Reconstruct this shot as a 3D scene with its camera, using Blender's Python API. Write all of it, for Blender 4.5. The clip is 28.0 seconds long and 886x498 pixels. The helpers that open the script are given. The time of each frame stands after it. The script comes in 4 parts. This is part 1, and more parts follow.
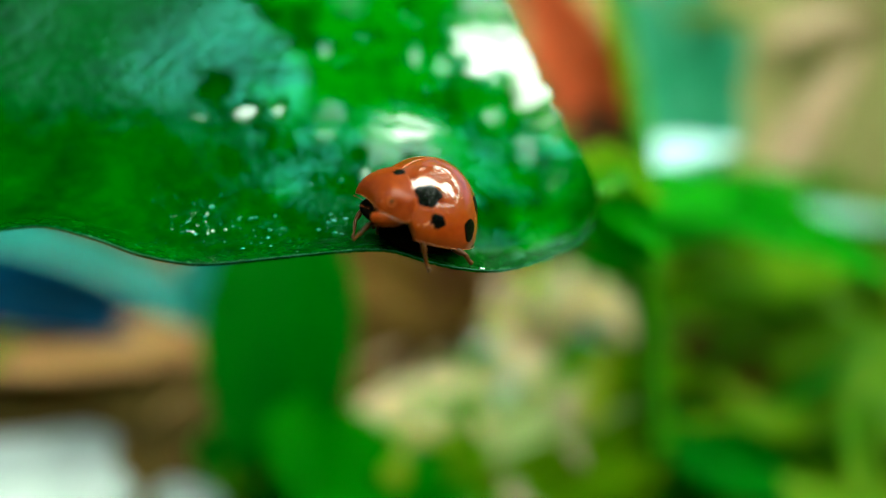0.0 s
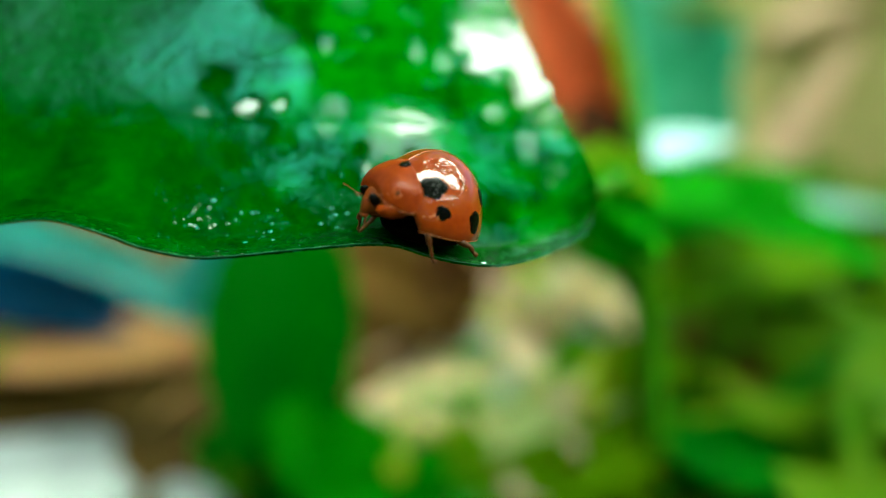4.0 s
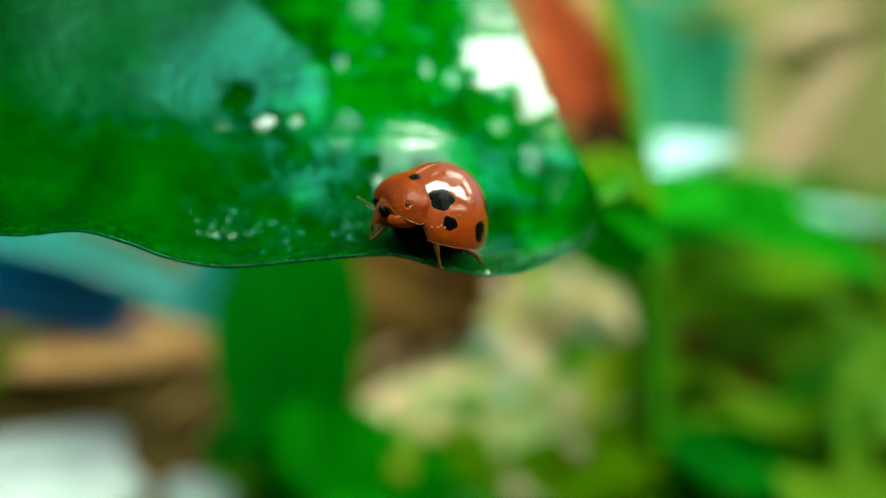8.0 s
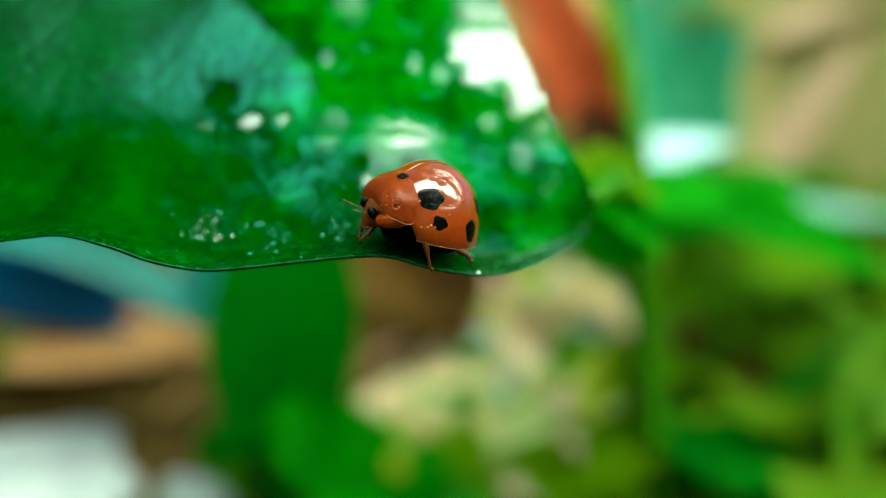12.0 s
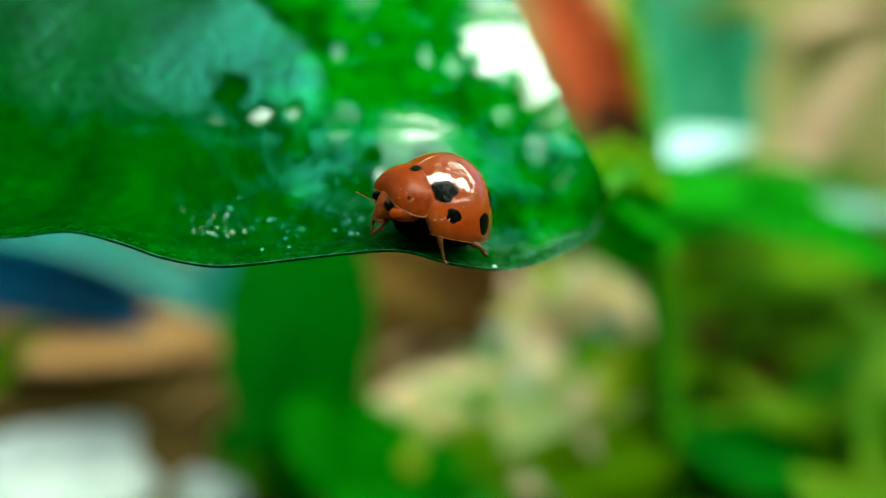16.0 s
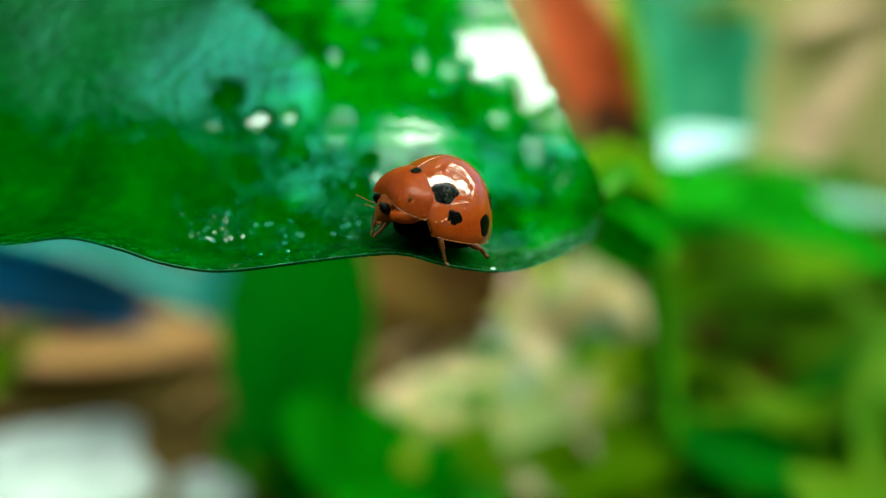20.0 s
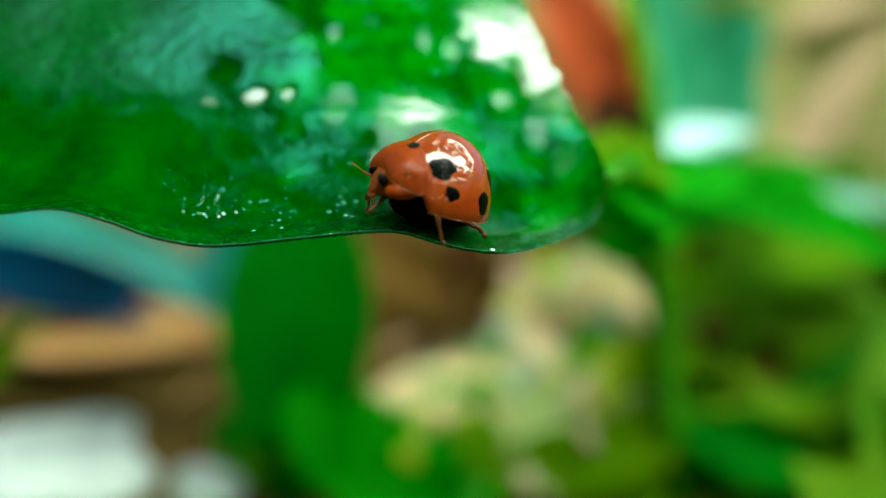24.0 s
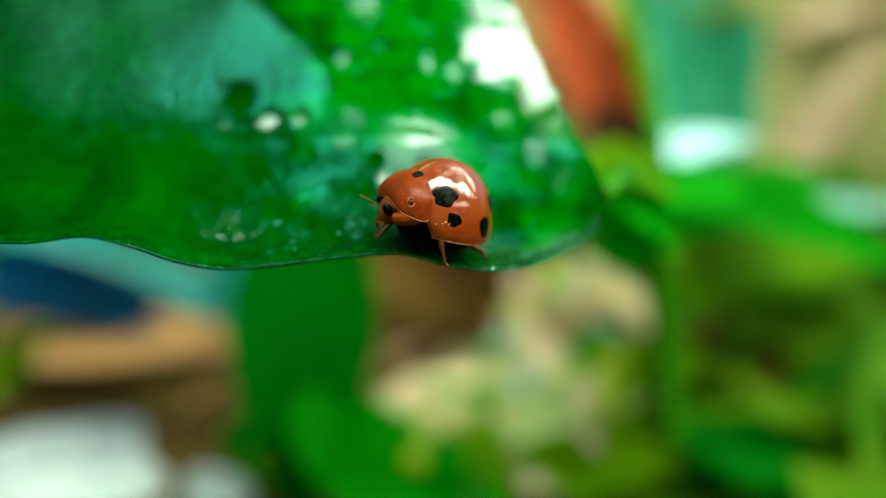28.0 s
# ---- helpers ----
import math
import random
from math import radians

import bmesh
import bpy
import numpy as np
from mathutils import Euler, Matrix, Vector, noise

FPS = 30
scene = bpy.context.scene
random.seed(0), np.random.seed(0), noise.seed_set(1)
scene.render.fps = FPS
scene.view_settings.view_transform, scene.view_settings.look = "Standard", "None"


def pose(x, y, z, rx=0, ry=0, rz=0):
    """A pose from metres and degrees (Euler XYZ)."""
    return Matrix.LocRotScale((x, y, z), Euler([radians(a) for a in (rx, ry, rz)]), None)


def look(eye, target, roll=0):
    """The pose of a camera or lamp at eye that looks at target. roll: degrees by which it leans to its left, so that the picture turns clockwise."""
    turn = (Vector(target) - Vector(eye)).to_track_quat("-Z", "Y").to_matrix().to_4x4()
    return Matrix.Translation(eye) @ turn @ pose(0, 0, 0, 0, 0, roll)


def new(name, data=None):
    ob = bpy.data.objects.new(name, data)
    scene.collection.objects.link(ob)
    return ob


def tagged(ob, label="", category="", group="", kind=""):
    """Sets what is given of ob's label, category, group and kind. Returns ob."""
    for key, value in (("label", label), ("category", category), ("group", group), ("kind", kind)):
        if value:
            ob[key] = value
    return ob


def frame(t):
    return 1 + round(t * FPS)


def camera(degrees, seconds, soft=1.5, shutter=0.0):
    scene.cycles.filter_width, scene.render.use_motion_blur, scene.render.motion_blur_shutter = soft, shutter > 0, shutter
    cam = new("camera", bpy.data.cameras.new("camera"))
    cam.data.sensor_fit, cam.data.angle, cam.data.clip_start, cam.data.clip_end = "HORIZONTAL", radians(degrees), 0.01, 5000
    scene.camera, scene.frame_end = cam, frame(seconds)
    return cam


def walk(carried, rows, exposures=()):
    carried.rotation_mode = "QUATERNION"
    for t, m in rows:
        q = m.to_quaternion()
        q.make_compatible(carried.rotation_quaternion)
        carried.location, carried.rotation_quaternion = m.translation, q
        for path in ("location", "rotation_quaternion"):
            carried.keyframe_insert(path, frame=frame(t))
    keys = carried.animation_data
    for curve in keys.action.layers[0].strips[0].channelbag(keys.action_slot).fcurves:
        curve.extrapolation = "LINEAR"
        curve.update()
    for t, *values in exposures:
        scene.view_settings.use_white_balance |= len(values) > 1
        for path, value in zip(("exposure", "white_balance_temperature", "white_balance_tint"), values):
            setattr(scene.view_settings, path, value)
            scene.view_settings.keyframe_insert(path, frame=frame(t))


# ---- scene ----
# The camera is hand-held a few centimetres in front of a leaf.
cam = camera(60, 28.0, soft=1.0)
cam.data.dof.use_dof = True
cam.data.dof.focus_distance = 0.0331
cam.data.dof.aperture_fstop = 11.5
walk(cam, [
    (0.0, pose(-0.00017, 0.00101, 0.06473, 65.51, -0.58, -0.64)),
    (0.5, pose(-0.00037, 0.00085, 0.06498, 65.13, -0.50, -0.73)),
    (1.0, pose(-0.00062, 0.00106, 0.06508, 64.91, -0.58, -0.97)),
    (1.5, pose(-0.00020, 0.00089, 0.06479, 64.94, -0.62, -0.50)),
    (2.0, pose(-0.00004, 0.00051, 0.06488, 65.02, -0.77, -0.16)),
    (2.5, pose(-0.00046, 0.00060, 0.06478, 64.95, -0.59, -0.57)),
    (3.0, pose(-0.00051, 0.00097, 0.06491, 65.13, -0.18, -1.22)),
    (3.5, pose(-0.00052, 0.00104, 0.06498, 65.02, -0.19, -1.23)),
    (5.5, pose(-0.00056, 0.00068, 0.06522, 65.14, -0.44, -1.01)),
    (6.0, pose(-0.00056, 0.00081, 0.06526, 65.28, -0.47, -1.16)),
    (6.5, pose(-0.00061, 0.00056, 0.06542, 65.30, -0.60, -1.37)),
    (7.0, pose(-0.00037, 0.00047, 0.06527, 65.38, -0.64, -1.07)),
    (7.5, pose(-0.00053, 0.00059, 0.06553, 65.35, -0.65, -1.43)),
    (8.0, pose(-0.00084, -0.00047, 0.06596, 65.17, -0.60, -0.75)),
    (8.5, pose(-0.00086, -0.00082, 0.06583, 65.09, -0.68, -0.12)),
    (9.0, pose(-0.00110, -0.00137, 0.06605, 65.17, -0.69, -0.24)),
    (9.5, pose(-0.00144, -0.00190, 0.06611, 65.54, -0.60, -0.50)),
    (10.0, pose(-0.00128, -0.00245, 0.06678, 65.42, -0.54, -0.32)),
    (10.5, pose(-0.00142, -0.00200, 0.06626, 65.32, -0.65, -0.43)),
    (11.0, pose(-0.00107, -0.00125, 0.06633, 65.07, -0.18, -0.94)),
    (11.5, pose(-0.00057, -0.00045, 0.06587, 64.98, -0.21, -0.98)),
    (12.0, pose(-0.00026, 0.00012, 0.06568, 64.93, -0.42, -0.82)),
    (12.5, pose(-0.00010, 0.00039, 0.06574, 64.73, 0.05, -0.74)),
    (14.5, pose(0.00026, 0.00025, 0.06503, 64.90, 0.05, 0.27)),
    (15.0, pose(0.00022, 0.00036, 0.06485, 65.02, -0.05, 0.37)),
    (15.5, pose(0.00025, 0.00032, 0.06490, 65.06, 0.25, 0.38)),
    (16.0, pose(0.00027, -0.00004, 0.06514, 65.11, 0.11, 0.58)),
    (16.5, pose(0.00040, 0.00004, 0.06501, 65.19, 0.06, 0.30)),
    (17.0, pose(0.00009, -0.00005, 0.06488, 65.11, 0.00, 0.11)),
    (17.5, pose(0.00013, -0.00064, 0.06528, 65.20, 0.14, 0.13)),
    (18.0, pose(0.00032, -0.00096, 0.06524, 65.17, 0.00, 0.61)),
    (18.5, pose(0.00034, -0.00070, 0.06502, 65.17, 0.14, 0.44)),
    (19.0, pose(0.00033, -0.00091, 0.06552, 65.04, 0.43, 0.48)),
    (19.5, pose(0.00047, -0.00009, 0.06522, 64.95, 0.49, 0.54)),
    (20.0, pose(0.00055, -0.00016, 0.06548, 64.92, 0.27, 0.65)),
    (20.5, pose(0.00057, 0.00012, 0.06552, 65.03, 0.24, 0.41)),
    (21.0, pose(0.00057, 0.00007, 0.06527, 64.90, 0.09, 0.58)),
    (21.5, pose(0.00088, 0.00019, 0.06536, 64.90, 0.34, 0.74)),
    (23.5, pose(0.00062, 0.00040, 0.06518, 64.55, 0.31, 0.74)),
    (24.0, pose(0.00046, 0.00053, 0.06463, 64.65, 0.07, 0.69)),
    (24.5, pose(0.00072, 0.00029, 0.06462, 65.46, 0.64, 0.75)),
    (25.0, pose(0.00105, 0.00007, 0.06527, 65.09, 0.17, 1.47)),
    (25.5, pose(0.00101, 0.00035, 0.06492, 65.32, 0.10, 1.00)),
    (26.0, pose(0.00061, 0.00098, 0.06539, 64.62, 0.36, 0.30)),
    (26.5, pose(0.00082, -0.00002, 0.06559, 65.04, 0.52, 0.72)),
    (27.0, pose(0.00056, -0.00059, 0.06562, 65.24, 0.43, 0.93)),
    (27.5, pose(0.00093, -0.00129, 0.06554, 65.44, 0.59, 1.83)),
    (28.0, pose(0.00032, -0.00091, 0.06562, 65.05, 0.47, 0.73)),
], exposures=[(0.0, 2.9, 6500, 2), (28.0, 2.9, 6500, 2)])

# ---------------------------------------------------------------- light
world = bpy.data.worlds.new("sky")
scene.world = world
world.use_nodes = True
wn = world.node_tree
sky = wn.nodes.new("ShaderNodeTexSky")
sky.sky_type = "NISHITA"
sky.sun_disc = False
sky.air_density, sky.dust_density, sky.ozone_density = 0.6, 4.0, 0.4
sky.sun_elevation = radians(86)
sky.sun_rotation = radians(8)
wn.nodes["Background"].inputs[1].default_value = 0.045
wn.links.new(sky.outputs[0], wn.nodes["Background"].inputs[0])

sun = new("sun", bpy.data.lights.new("sun", "SUN"))
sun.data.energy = 5.0
sun.data.angle = radians(92)
sun.data.color = (0.88, 1.0, 0.86)
sun.matrix_world = look((0.30, -0.03, 0.66), (0, 0.04, 0.06))

# ---------------------------------------------------------------- axes
# Places are given in millimetres on axes tilted by 25 degrees: to the right, up the slope of the view, and away.
TILT = radians(25)
RIGHT = Vector((1, 0, 0))
UP = Vector((0, math.sin(TILT), math.cos(TILT)))
AWAY = Vector((0, math.cos(TILT), -math.sin(TILT)))
EYE = Vector((0, 0, 0.065))
MM = 0.001


def at(r, u, d):
    return EYE + (RIGHT * r + UP * u + AWAY * d) * 0.001


def on(r, u, d):
    """A place d millimetres away, where r and u are its slopes to the right and up in thousandths."""
    return at(r * d * 0.001, u * d * 0.001, d)


SUN_WAY = Vector((0.12, -0.04, 1)).normalized()


def glint(p):
    """The way a wet facet at p looks when it mirrors the bright sky overhead to the eye."""
    return (SUN_WAY + (EYE - p).normalized()).normalized()


# ---------------------------------------------------------------- helpers
def part(name, bm, material, parent=None, label="", smooth=True):
    me = bpy.data.meshes.new(name)
    bm.to_mesh(me)
    bm.free()
    me.materials.append(material)
    if smooth:
        for p in me.polygons:
            p.use_smooth = True
    ob = new(name, me)
    if parent:
        ob.parent = parent
    if label:
        ob["label"] = label
    return ob


def grid(f, nu, nv, bm=None, closed=False):
    """A sheet of quads over f(u, v), u and v from 0 to 1."""
    bm = bm or bmesh.new()
    rows = [[bm.verts.new(f(i / nu, j / nv)) for i in range(nu if closed else nu + 1)] for j in range(nv + 1)]
    n = len(rows[0])
    for j in range(nv):
        for i in range(nu):
            q = (rows[j][i], rows[j][(i + 1) % n], rows[j + 1][(i + 1) % n], rows[j + 1][i])
            bm.faces.new(q)
    return bm


def tube(points, radii, sides=8, bm=None):
    """A tapering tube through points, closed at both ends."""
    bm = bm or bmesh.new()
    pts = [Vector(p) for p in points]
    rings = []
    side = None
    for i, p in enumerate(pts):
        way = (pts[min(i + 1, len(pts) - 1)] - pts[max(i - 1, 0)]).normalized()
        if side is None:
            side = way.orthogonal().normalized()
        side = (side - way * side.dot(way)).normalized()
        other = way.cross(side)
        rings.append([bm.verts.new(p + (side * math.cos(a) + other * math.sin(a)) * radii[i])
                      for a in (2 * math.pi * k / sides for k in range(sides))])
    for a, b in zip(rings, rings[1:]):
        for k in range(sides):
            bm.faces.new((a[k], a[(k + 1) % sides], b[(k + 1) % sides], b[k]))
    bm.faces.new(rings[0][::-1])
    bm.faces.new(rings[-1])
    return bm


def bezier(a, b, c, n):
    a, b, c = Vector(a), Vector(b), Vector(c)
    return [a * (1 - t) ** 2 + b * 2 * t * (1 - t) + c * t * t for t in (i / n for i in range(n + 1))]


def spline(knots, x):
    """A smooth curve through (x, y) knots."""
    if x <= knots[0][0]:
        return knots[0][1]
    for i in range(len(knots) - 1):
        (x0, y0), (x1, y1) = knots[i], knots[i + 1]
        if x <= x1:
            xa, ya = knots[i - 1] if i else (x0 - (x1 - x0), y0)
            xb, yb = knots[i + 2] if i + 2 < len(knots) else (x1 + (x1 - x0), y1)
            m0, m1 = (y1 - ya) / (x1 - xa) * (x1 - x0), (yb - y0) / (xb - x0) * (x1 - x0)
            t = (x - x0) / (x1 - x0)
            return (2 * t ** 3 - 3 * t * t + 1) * y0 + (t ** 3 - 2 * t * t + t) * m0 + (3 * t * t - 2 * t ** 3) * y1 + (t ** 3 - t * t) * m1
    return knots[-1][1]


# ---------------------------------------------------------------- materials
def material(name, dark, light, size=0.002, rough=0.5, bump=0.1, fine=6.0, coat=0.0, translucent=0.0, through_colour=None, sub=0.0, metal=0.0, lo=0.35, hi=0.65, spec=0.5):
    """Two colours mixed by noise of that size in metres, with a finer noise for relief and gloss."""
    m = bpy.data.materials.new(name)
    m.use_nodes = True
    n, l = m.node_tree.nodes, m.node_tree.links
    b = n["Principled BSDF"]
    coord = n.new("ShaderNodeTexCoord")
    big, small = n.new("ShaderNodeTexNoise"), n.new("ShaderNodeTexNoise")
    big.inputs["Scale"].default_value = 1 / size
    big.inputs["Detail"].default_value = 4
    small.inputs["Scale"].default_value = fine / size
    small.inputs["Detail"].default_value = 3
    for t in (big, small):
        l.new(coord.outputs["Object"], t.inputs["Vector"])
    ramp = n.new("ShaderNodeValToRGB")
    ramp.color_ramp.elements[0].color = (*dark, 1)
    ramp.color_ramp.elements[1].color = (*light, 1)
    ramp.color_ramp.elements[0].position = lo
    ramp.color_ramp.elements[1].position = hi
    mix = n.new("ShaderNodeMath")
    mix.operation = "MULTIPLY_ADD"
    l.new(small.outputs["Fac"], mix.inputs[0])
    mix.inputs[1].default_value = 0.35
    add = n.new("ShaderNodeMath")
    add.operation = "MULTIPLY_ADD"
    l.new(big.outputs["Fac"], add.inputs[0])
    add.inputs[1].default_value = 0.65
    l.new(add.outputs[0], mix.inputs[2])
    add.inputs[2].default_value = 0.0
    l.new(mix.outputs[0], ramp.inputs["Fac"])
    l.new(ramp.outputs["Color"], b.inputs["Base Color"])
    rr = n.new("ShaderNodeMapRange")
    rr.inputs["To Min"].default_value = max(0.02, rough - 0.12)
    rr.inputs["To Max"].default_value = min(1, rough + 0.12)
    l.new(small.outputs["Fac"], rr.inputs["Value"])
    l.new(rr.outputs[0], b.inputs["Roughness"])
    bp = n.new("ShaderNodeBump")
    bp.inputs["Strength"].default_value = bump
    bp.inputs["Distance"].default_value = size * 0.12
    l.new(small.outputs["Fac"], bp.inputs["Height"])
    l.new(bp.outputs["Normal"], b.inputs["Normal"])
    b.inputs["Coat Weight"].default_value = coat
    b.inputs["Coat Roughness"].default_value = 0.11
    b.inputs["Metallic"].default_value = metal
    b.inputs["Specular IOR Level"].default_value = spec
    if sub:
        b.inputs["Subsurface Weight"].default_value = sub
        b.inputs["Subsurface Radius"].default_value = (1.0, 0.35, 0.1)
        b.inputs["Subsurface Scale"].default_value = 0.0004
    if translucent:
        tr = n.new("ShaderNodeBsdfTranslucent")
        tr.inputs["Color"].default_value = (*(through_colour or light), 1)
        sh = n.new("ShaderNodeMixShader")
        sh.inputs[0].default_value = translucent
        l.new(b.outputs[0], sh.inputs[1])
        l.new(tr.outputs[0], sh.inputs[2])
        l.new(sh.outputs[0], n["Material Output"].inputs["Surface"])
    return m


LEAF = material("glossy_leaf", (0.0, 0.014, 0.0003), (0.0, 0.050, 0.0003), 0.006, 0.26, 0.14, 9, translucent=0.12, through_colour=(0.0, 0.26, 0.001))
_n, _l = LEAF.node_tree.nodes, LEAF.node_tree.links
_b = _n["Principled BSDF"]
# The reflected sky's teal is put into the tint of the leaf's sheen.
_b.inputs["Specular Tint"].default_value = (0.0, 0.9, 0.72, 1)
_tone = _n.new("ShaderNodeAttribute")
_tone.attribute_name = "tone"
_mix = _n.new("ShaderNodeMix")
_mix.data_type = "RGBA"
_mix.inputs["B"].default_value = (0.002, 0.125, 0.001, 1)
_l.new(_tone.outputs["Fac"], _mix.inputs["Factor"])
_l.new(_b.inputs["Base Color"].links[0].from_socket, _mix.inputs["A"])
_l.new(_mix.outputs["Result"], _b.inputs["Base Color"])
_wet_sheen = _n.new("ShaderNodeAttribute")
_wet_sheen.attribute_name = "wet_sheen"
_l.new(_wet_sheen.outputs["Fac"], _b.inputs["Specular IOR Level"])
_pool = _n.new("ShaderNodeAttribute")
_pool.attribute_name = "pool"
_l.new(_pool.outputs["Fac"], _b.inputs["Coat Weight"])
# A coat index far above water's whitens the pools' sky glints.
_b.inputs["Coat IOR"].default_value = 2.0
_b.inputs["Coat Roughness"].default_value = 0.12
LEAF_RIM = material("leaf_rim", (0.0, 0.035, 0.012), (0.015, 0.12, 0.06), 0.0006, 0.5, 0.2, spec=0.1)
GREEN = material("green_leaf", (0.004, 0.15, 0.002), (0.02, 0.34, 0.003), 0.014, 0.5, 0.2, 5, translucent=0.4, through_colour=(0.04, 0.75, 0.005), spec=0.03)
LIME = material("lime_leaf", (0.055, 0.16, 0.001), (0.18, 0.32, 0.003), 0.010, 0.5, 0.2, 5, translucent=0.45, through_colour=(0.32, 0.62, 0.004), spec=0.03)
TEAL = material("waxy_leaf", (0.0, 0.175, 0.145), (0.02, 0.30, 0.27), 0.02, 0.3, 0.15, 5, coat=0.7)
HOLLOW_SHADE = material("hollow_shade_leaf", (0.0, 0.010, 0.022), (0.001, 0.04, 0.10), 0.02, 0.5, 0.15, 5, spec=0.05)
MATT = material("matt_leaf", (0.012, 0.19, 0.09), (0.11, 0.40, 0.27), 0.012, 0.6, 0.15, 5, translucent=0.3, through_colour=(0.08, 0.7, 0.4), spec=0.03)
DEEP = material("unseen_foliage_leaf", (0.002, 0.06, 0.002), (0.01, 0.14, 0.003), 0.02, 0.5, 0.2, 5, translucent=0.3, through_colour=(0.03, 0.5, 0.005), spec=0.03)
MID = material("mid_green_leaf", (0.001, 0.085, 0.003), (0.008, 0.20, 0.005), 0.014, 0.5, 0.2, 5, translucent=0.35, through_colour=(0.01, 0.45, 0.006), spec=0.03)
OLIVE = material("olive_leaf", (0.06, 0.10, 0.001), (0.14, 0.18, 0.003), 0.012, 0.5, 0.2, 5, translucent=0.35, through_colour=(0.25, 0.36, 0.004), spec=0.03)
STEM = material("stem", (0.010, 0.09, 0.001), (0.04, 0.18, 0.002), 0.006, 0.5, 0.3, spec=0.05)
BROWN = material("dry_leaf", (0.31, 0.15, 0.055), (0.54, 0.30, 0.13), 0.012, 0.7, 0.4, spec=0.03)
UMBER = material("dark_dry_leaf", (0.075, 0.034, 0.006), (0.17, 0.09, 0.02), 0.012, 0.7, 0.4, spec=0.03)
RUST = material("rust_leaf", (0.34, 0.050, 0.018), (0.52, 0.105, 0.036), 0.02, 0.6, 0.3, translucent=0.3, through_colour=(0.6, 0.12, 0.03), spec=0.03)
MAROON_SHADE = material("maroon_shade_leaf", (0.03, 0.010, 0.005), (0.09, 0.030, 0.012), 0.012, 0.7, 0.4, spec=0.03)
CREAM = material("bleached_leaf", (0.82, 0.60, 0.34), (0.97, 0.86, 0.64), 0.010, 0.7, 0.3, translucent=0.3, through_colour=(0.95, 0.84, 0.58), spec=0.03)
PINK = material("faded_leaf", (0.55, 0.36, 0.25), (0.78, 0.56, 0.42), 0.012, 0.7, 0.3, translucent=0.2, through_colour=(0.7, 0.5, 0.4), spec=0.03)
PALE = material("pale_green_leaf", (0.46, 0.54, 0.20), (0.76, 0.80, 0.46), 0.008, 0.6, 0.3, translucent=0.35, through_colour=(0.75, 0.85, 0.40), spec=0.03)
GOLD = material("yellow_leaf", (0.36, 0.48, 0.02), (0.66, 0.70, 0.08), 0.012, 0.6, 0.3, translucent=0.4, through_colour=(0.75, 0.85, 0.08), spec=0.03)
WHITE = material("pale_stone", (0.19, 0.22, 0.23), (0.53, 0.56, 0.57), 0.014, 0.7, 0.4, spec=0.1)
PALE_GLINT = material("glint_white_leaf", (0.52, 0.78, 0.82), (0.74, 0.92, 0.95), 0.02, 0.5, 0.2, translucent=0.3, through_colour=(0.7, 0.9, 0.95))
FAINT_GLINT = material("faint_glint_leaf", (0.20, 0.42, 0.36), (0.38, 0.62, 0.56), 0.02, 0.5, 0.2, translucent=0.3, through_colour=(0.3, 0.6, 0.5))
SAND = material("straw", (0.31, 0.275, 0.105), (0.44, 0.39, 0.18), 0.03, 0.8, 0.3, translucent=0.3, through_colour=(0.5, 0.46, 0.2), spec=0.03)
WEED = material("weed", (0.025, 0.10, 0.001), (0.09, 0.15, 0.002), 0.012, 0.5, 0.2, 5, translucent=0.4, through_colour=(0.2, 0.42, 0.004), spec=0.03)
SOIL = material("soil", (0.035, 0.020, 0.005), (0.12, 0.075, 0.020), 0.015, 0.9, 0.8, spec=0.03)
SHELL = material("shell", (0.15, 0.0115, 0.001), (0.23, 0.029, 0.0015), 0.0022, 0.4, 0.05, 6, coat=1.0, sub=0.1, spec=0.05)
SHELL_RIM = material("shell_rim", (0.30, 0.05, 0.006), (0.46, 0.12, 0.02), 0.0006, 0.3, 0.1, coat=0.5)
SHELL.node_tree.nodes["Principled BSDF"].inputs["Coat IOR"].default_value = 1.6
PRON = material("pronotum_shell", (0.125, 0.013, 0.0015), (0.205, 0.031, 0.0025), 0.0012, 0.4, 0.2, 6, coat=0.1, sub=0.1, spec=0.05)


def dimple(mat, size, strength):
    """A fine uneven lacquer over the shell, which breaks up its glints."""
    n, l = mat.node_tree.nodes, mat.node_tree.links
    coord, tex, bump = n.new("ShaderNodeTexCoord"), n.new("ShaderNodeTexNoise"), n.new("ShaderNodeBump")
    tex.inputs["Scale"].default_value = 1 / size
    tex.inputs["Detail"].default_value = 3
    l.new(coord.outputs["Object"], tex.inputs["Vector"])
    l.new(tex.outputs["Fac"], bump.inputs["Height"])
    bump.inputs["Strength"].default_value = strength
    bump.inputs["Distance"].default_value = size * 0.25
    l.new(bump.outputs["Normal"], n["Principled BSDF"].inputs["Coat Normal"])
    n["Principled BSDF"].inputs["Coat Roughness"].default_value = 0.05


dimple(SHELL, 0.0009, 0.22)
dimple(PRON, 0.0006, 0.3)
BLACK = material("black_chitin", (0.0004, 0.0003, 0.0003), (0.0014, 0.001, 0.001), 0.0006, 0.3, 0.15, coat=0.12, spec=0.03)
BELLY = material("dark_chitin", (0.0006, 0.0003, 0.0002), (0.003, 0.0014, 0.0008), 0.0008, 0.9, 0.3, spec=0.02)
EYE_BLACK = material("eye_black", (0.0004, 0.0004, 0.0004), (0.0014, 0.001, 0.001), 0.0004, 0.3, 0.3, spec=0.06)
HEAD = material("head_chitin", (0.08, 0.013, 0.002), (0.17, 0.034, 0.004), 0.0006, 0.35, 0.3, sub=0.1, spec=0.2)
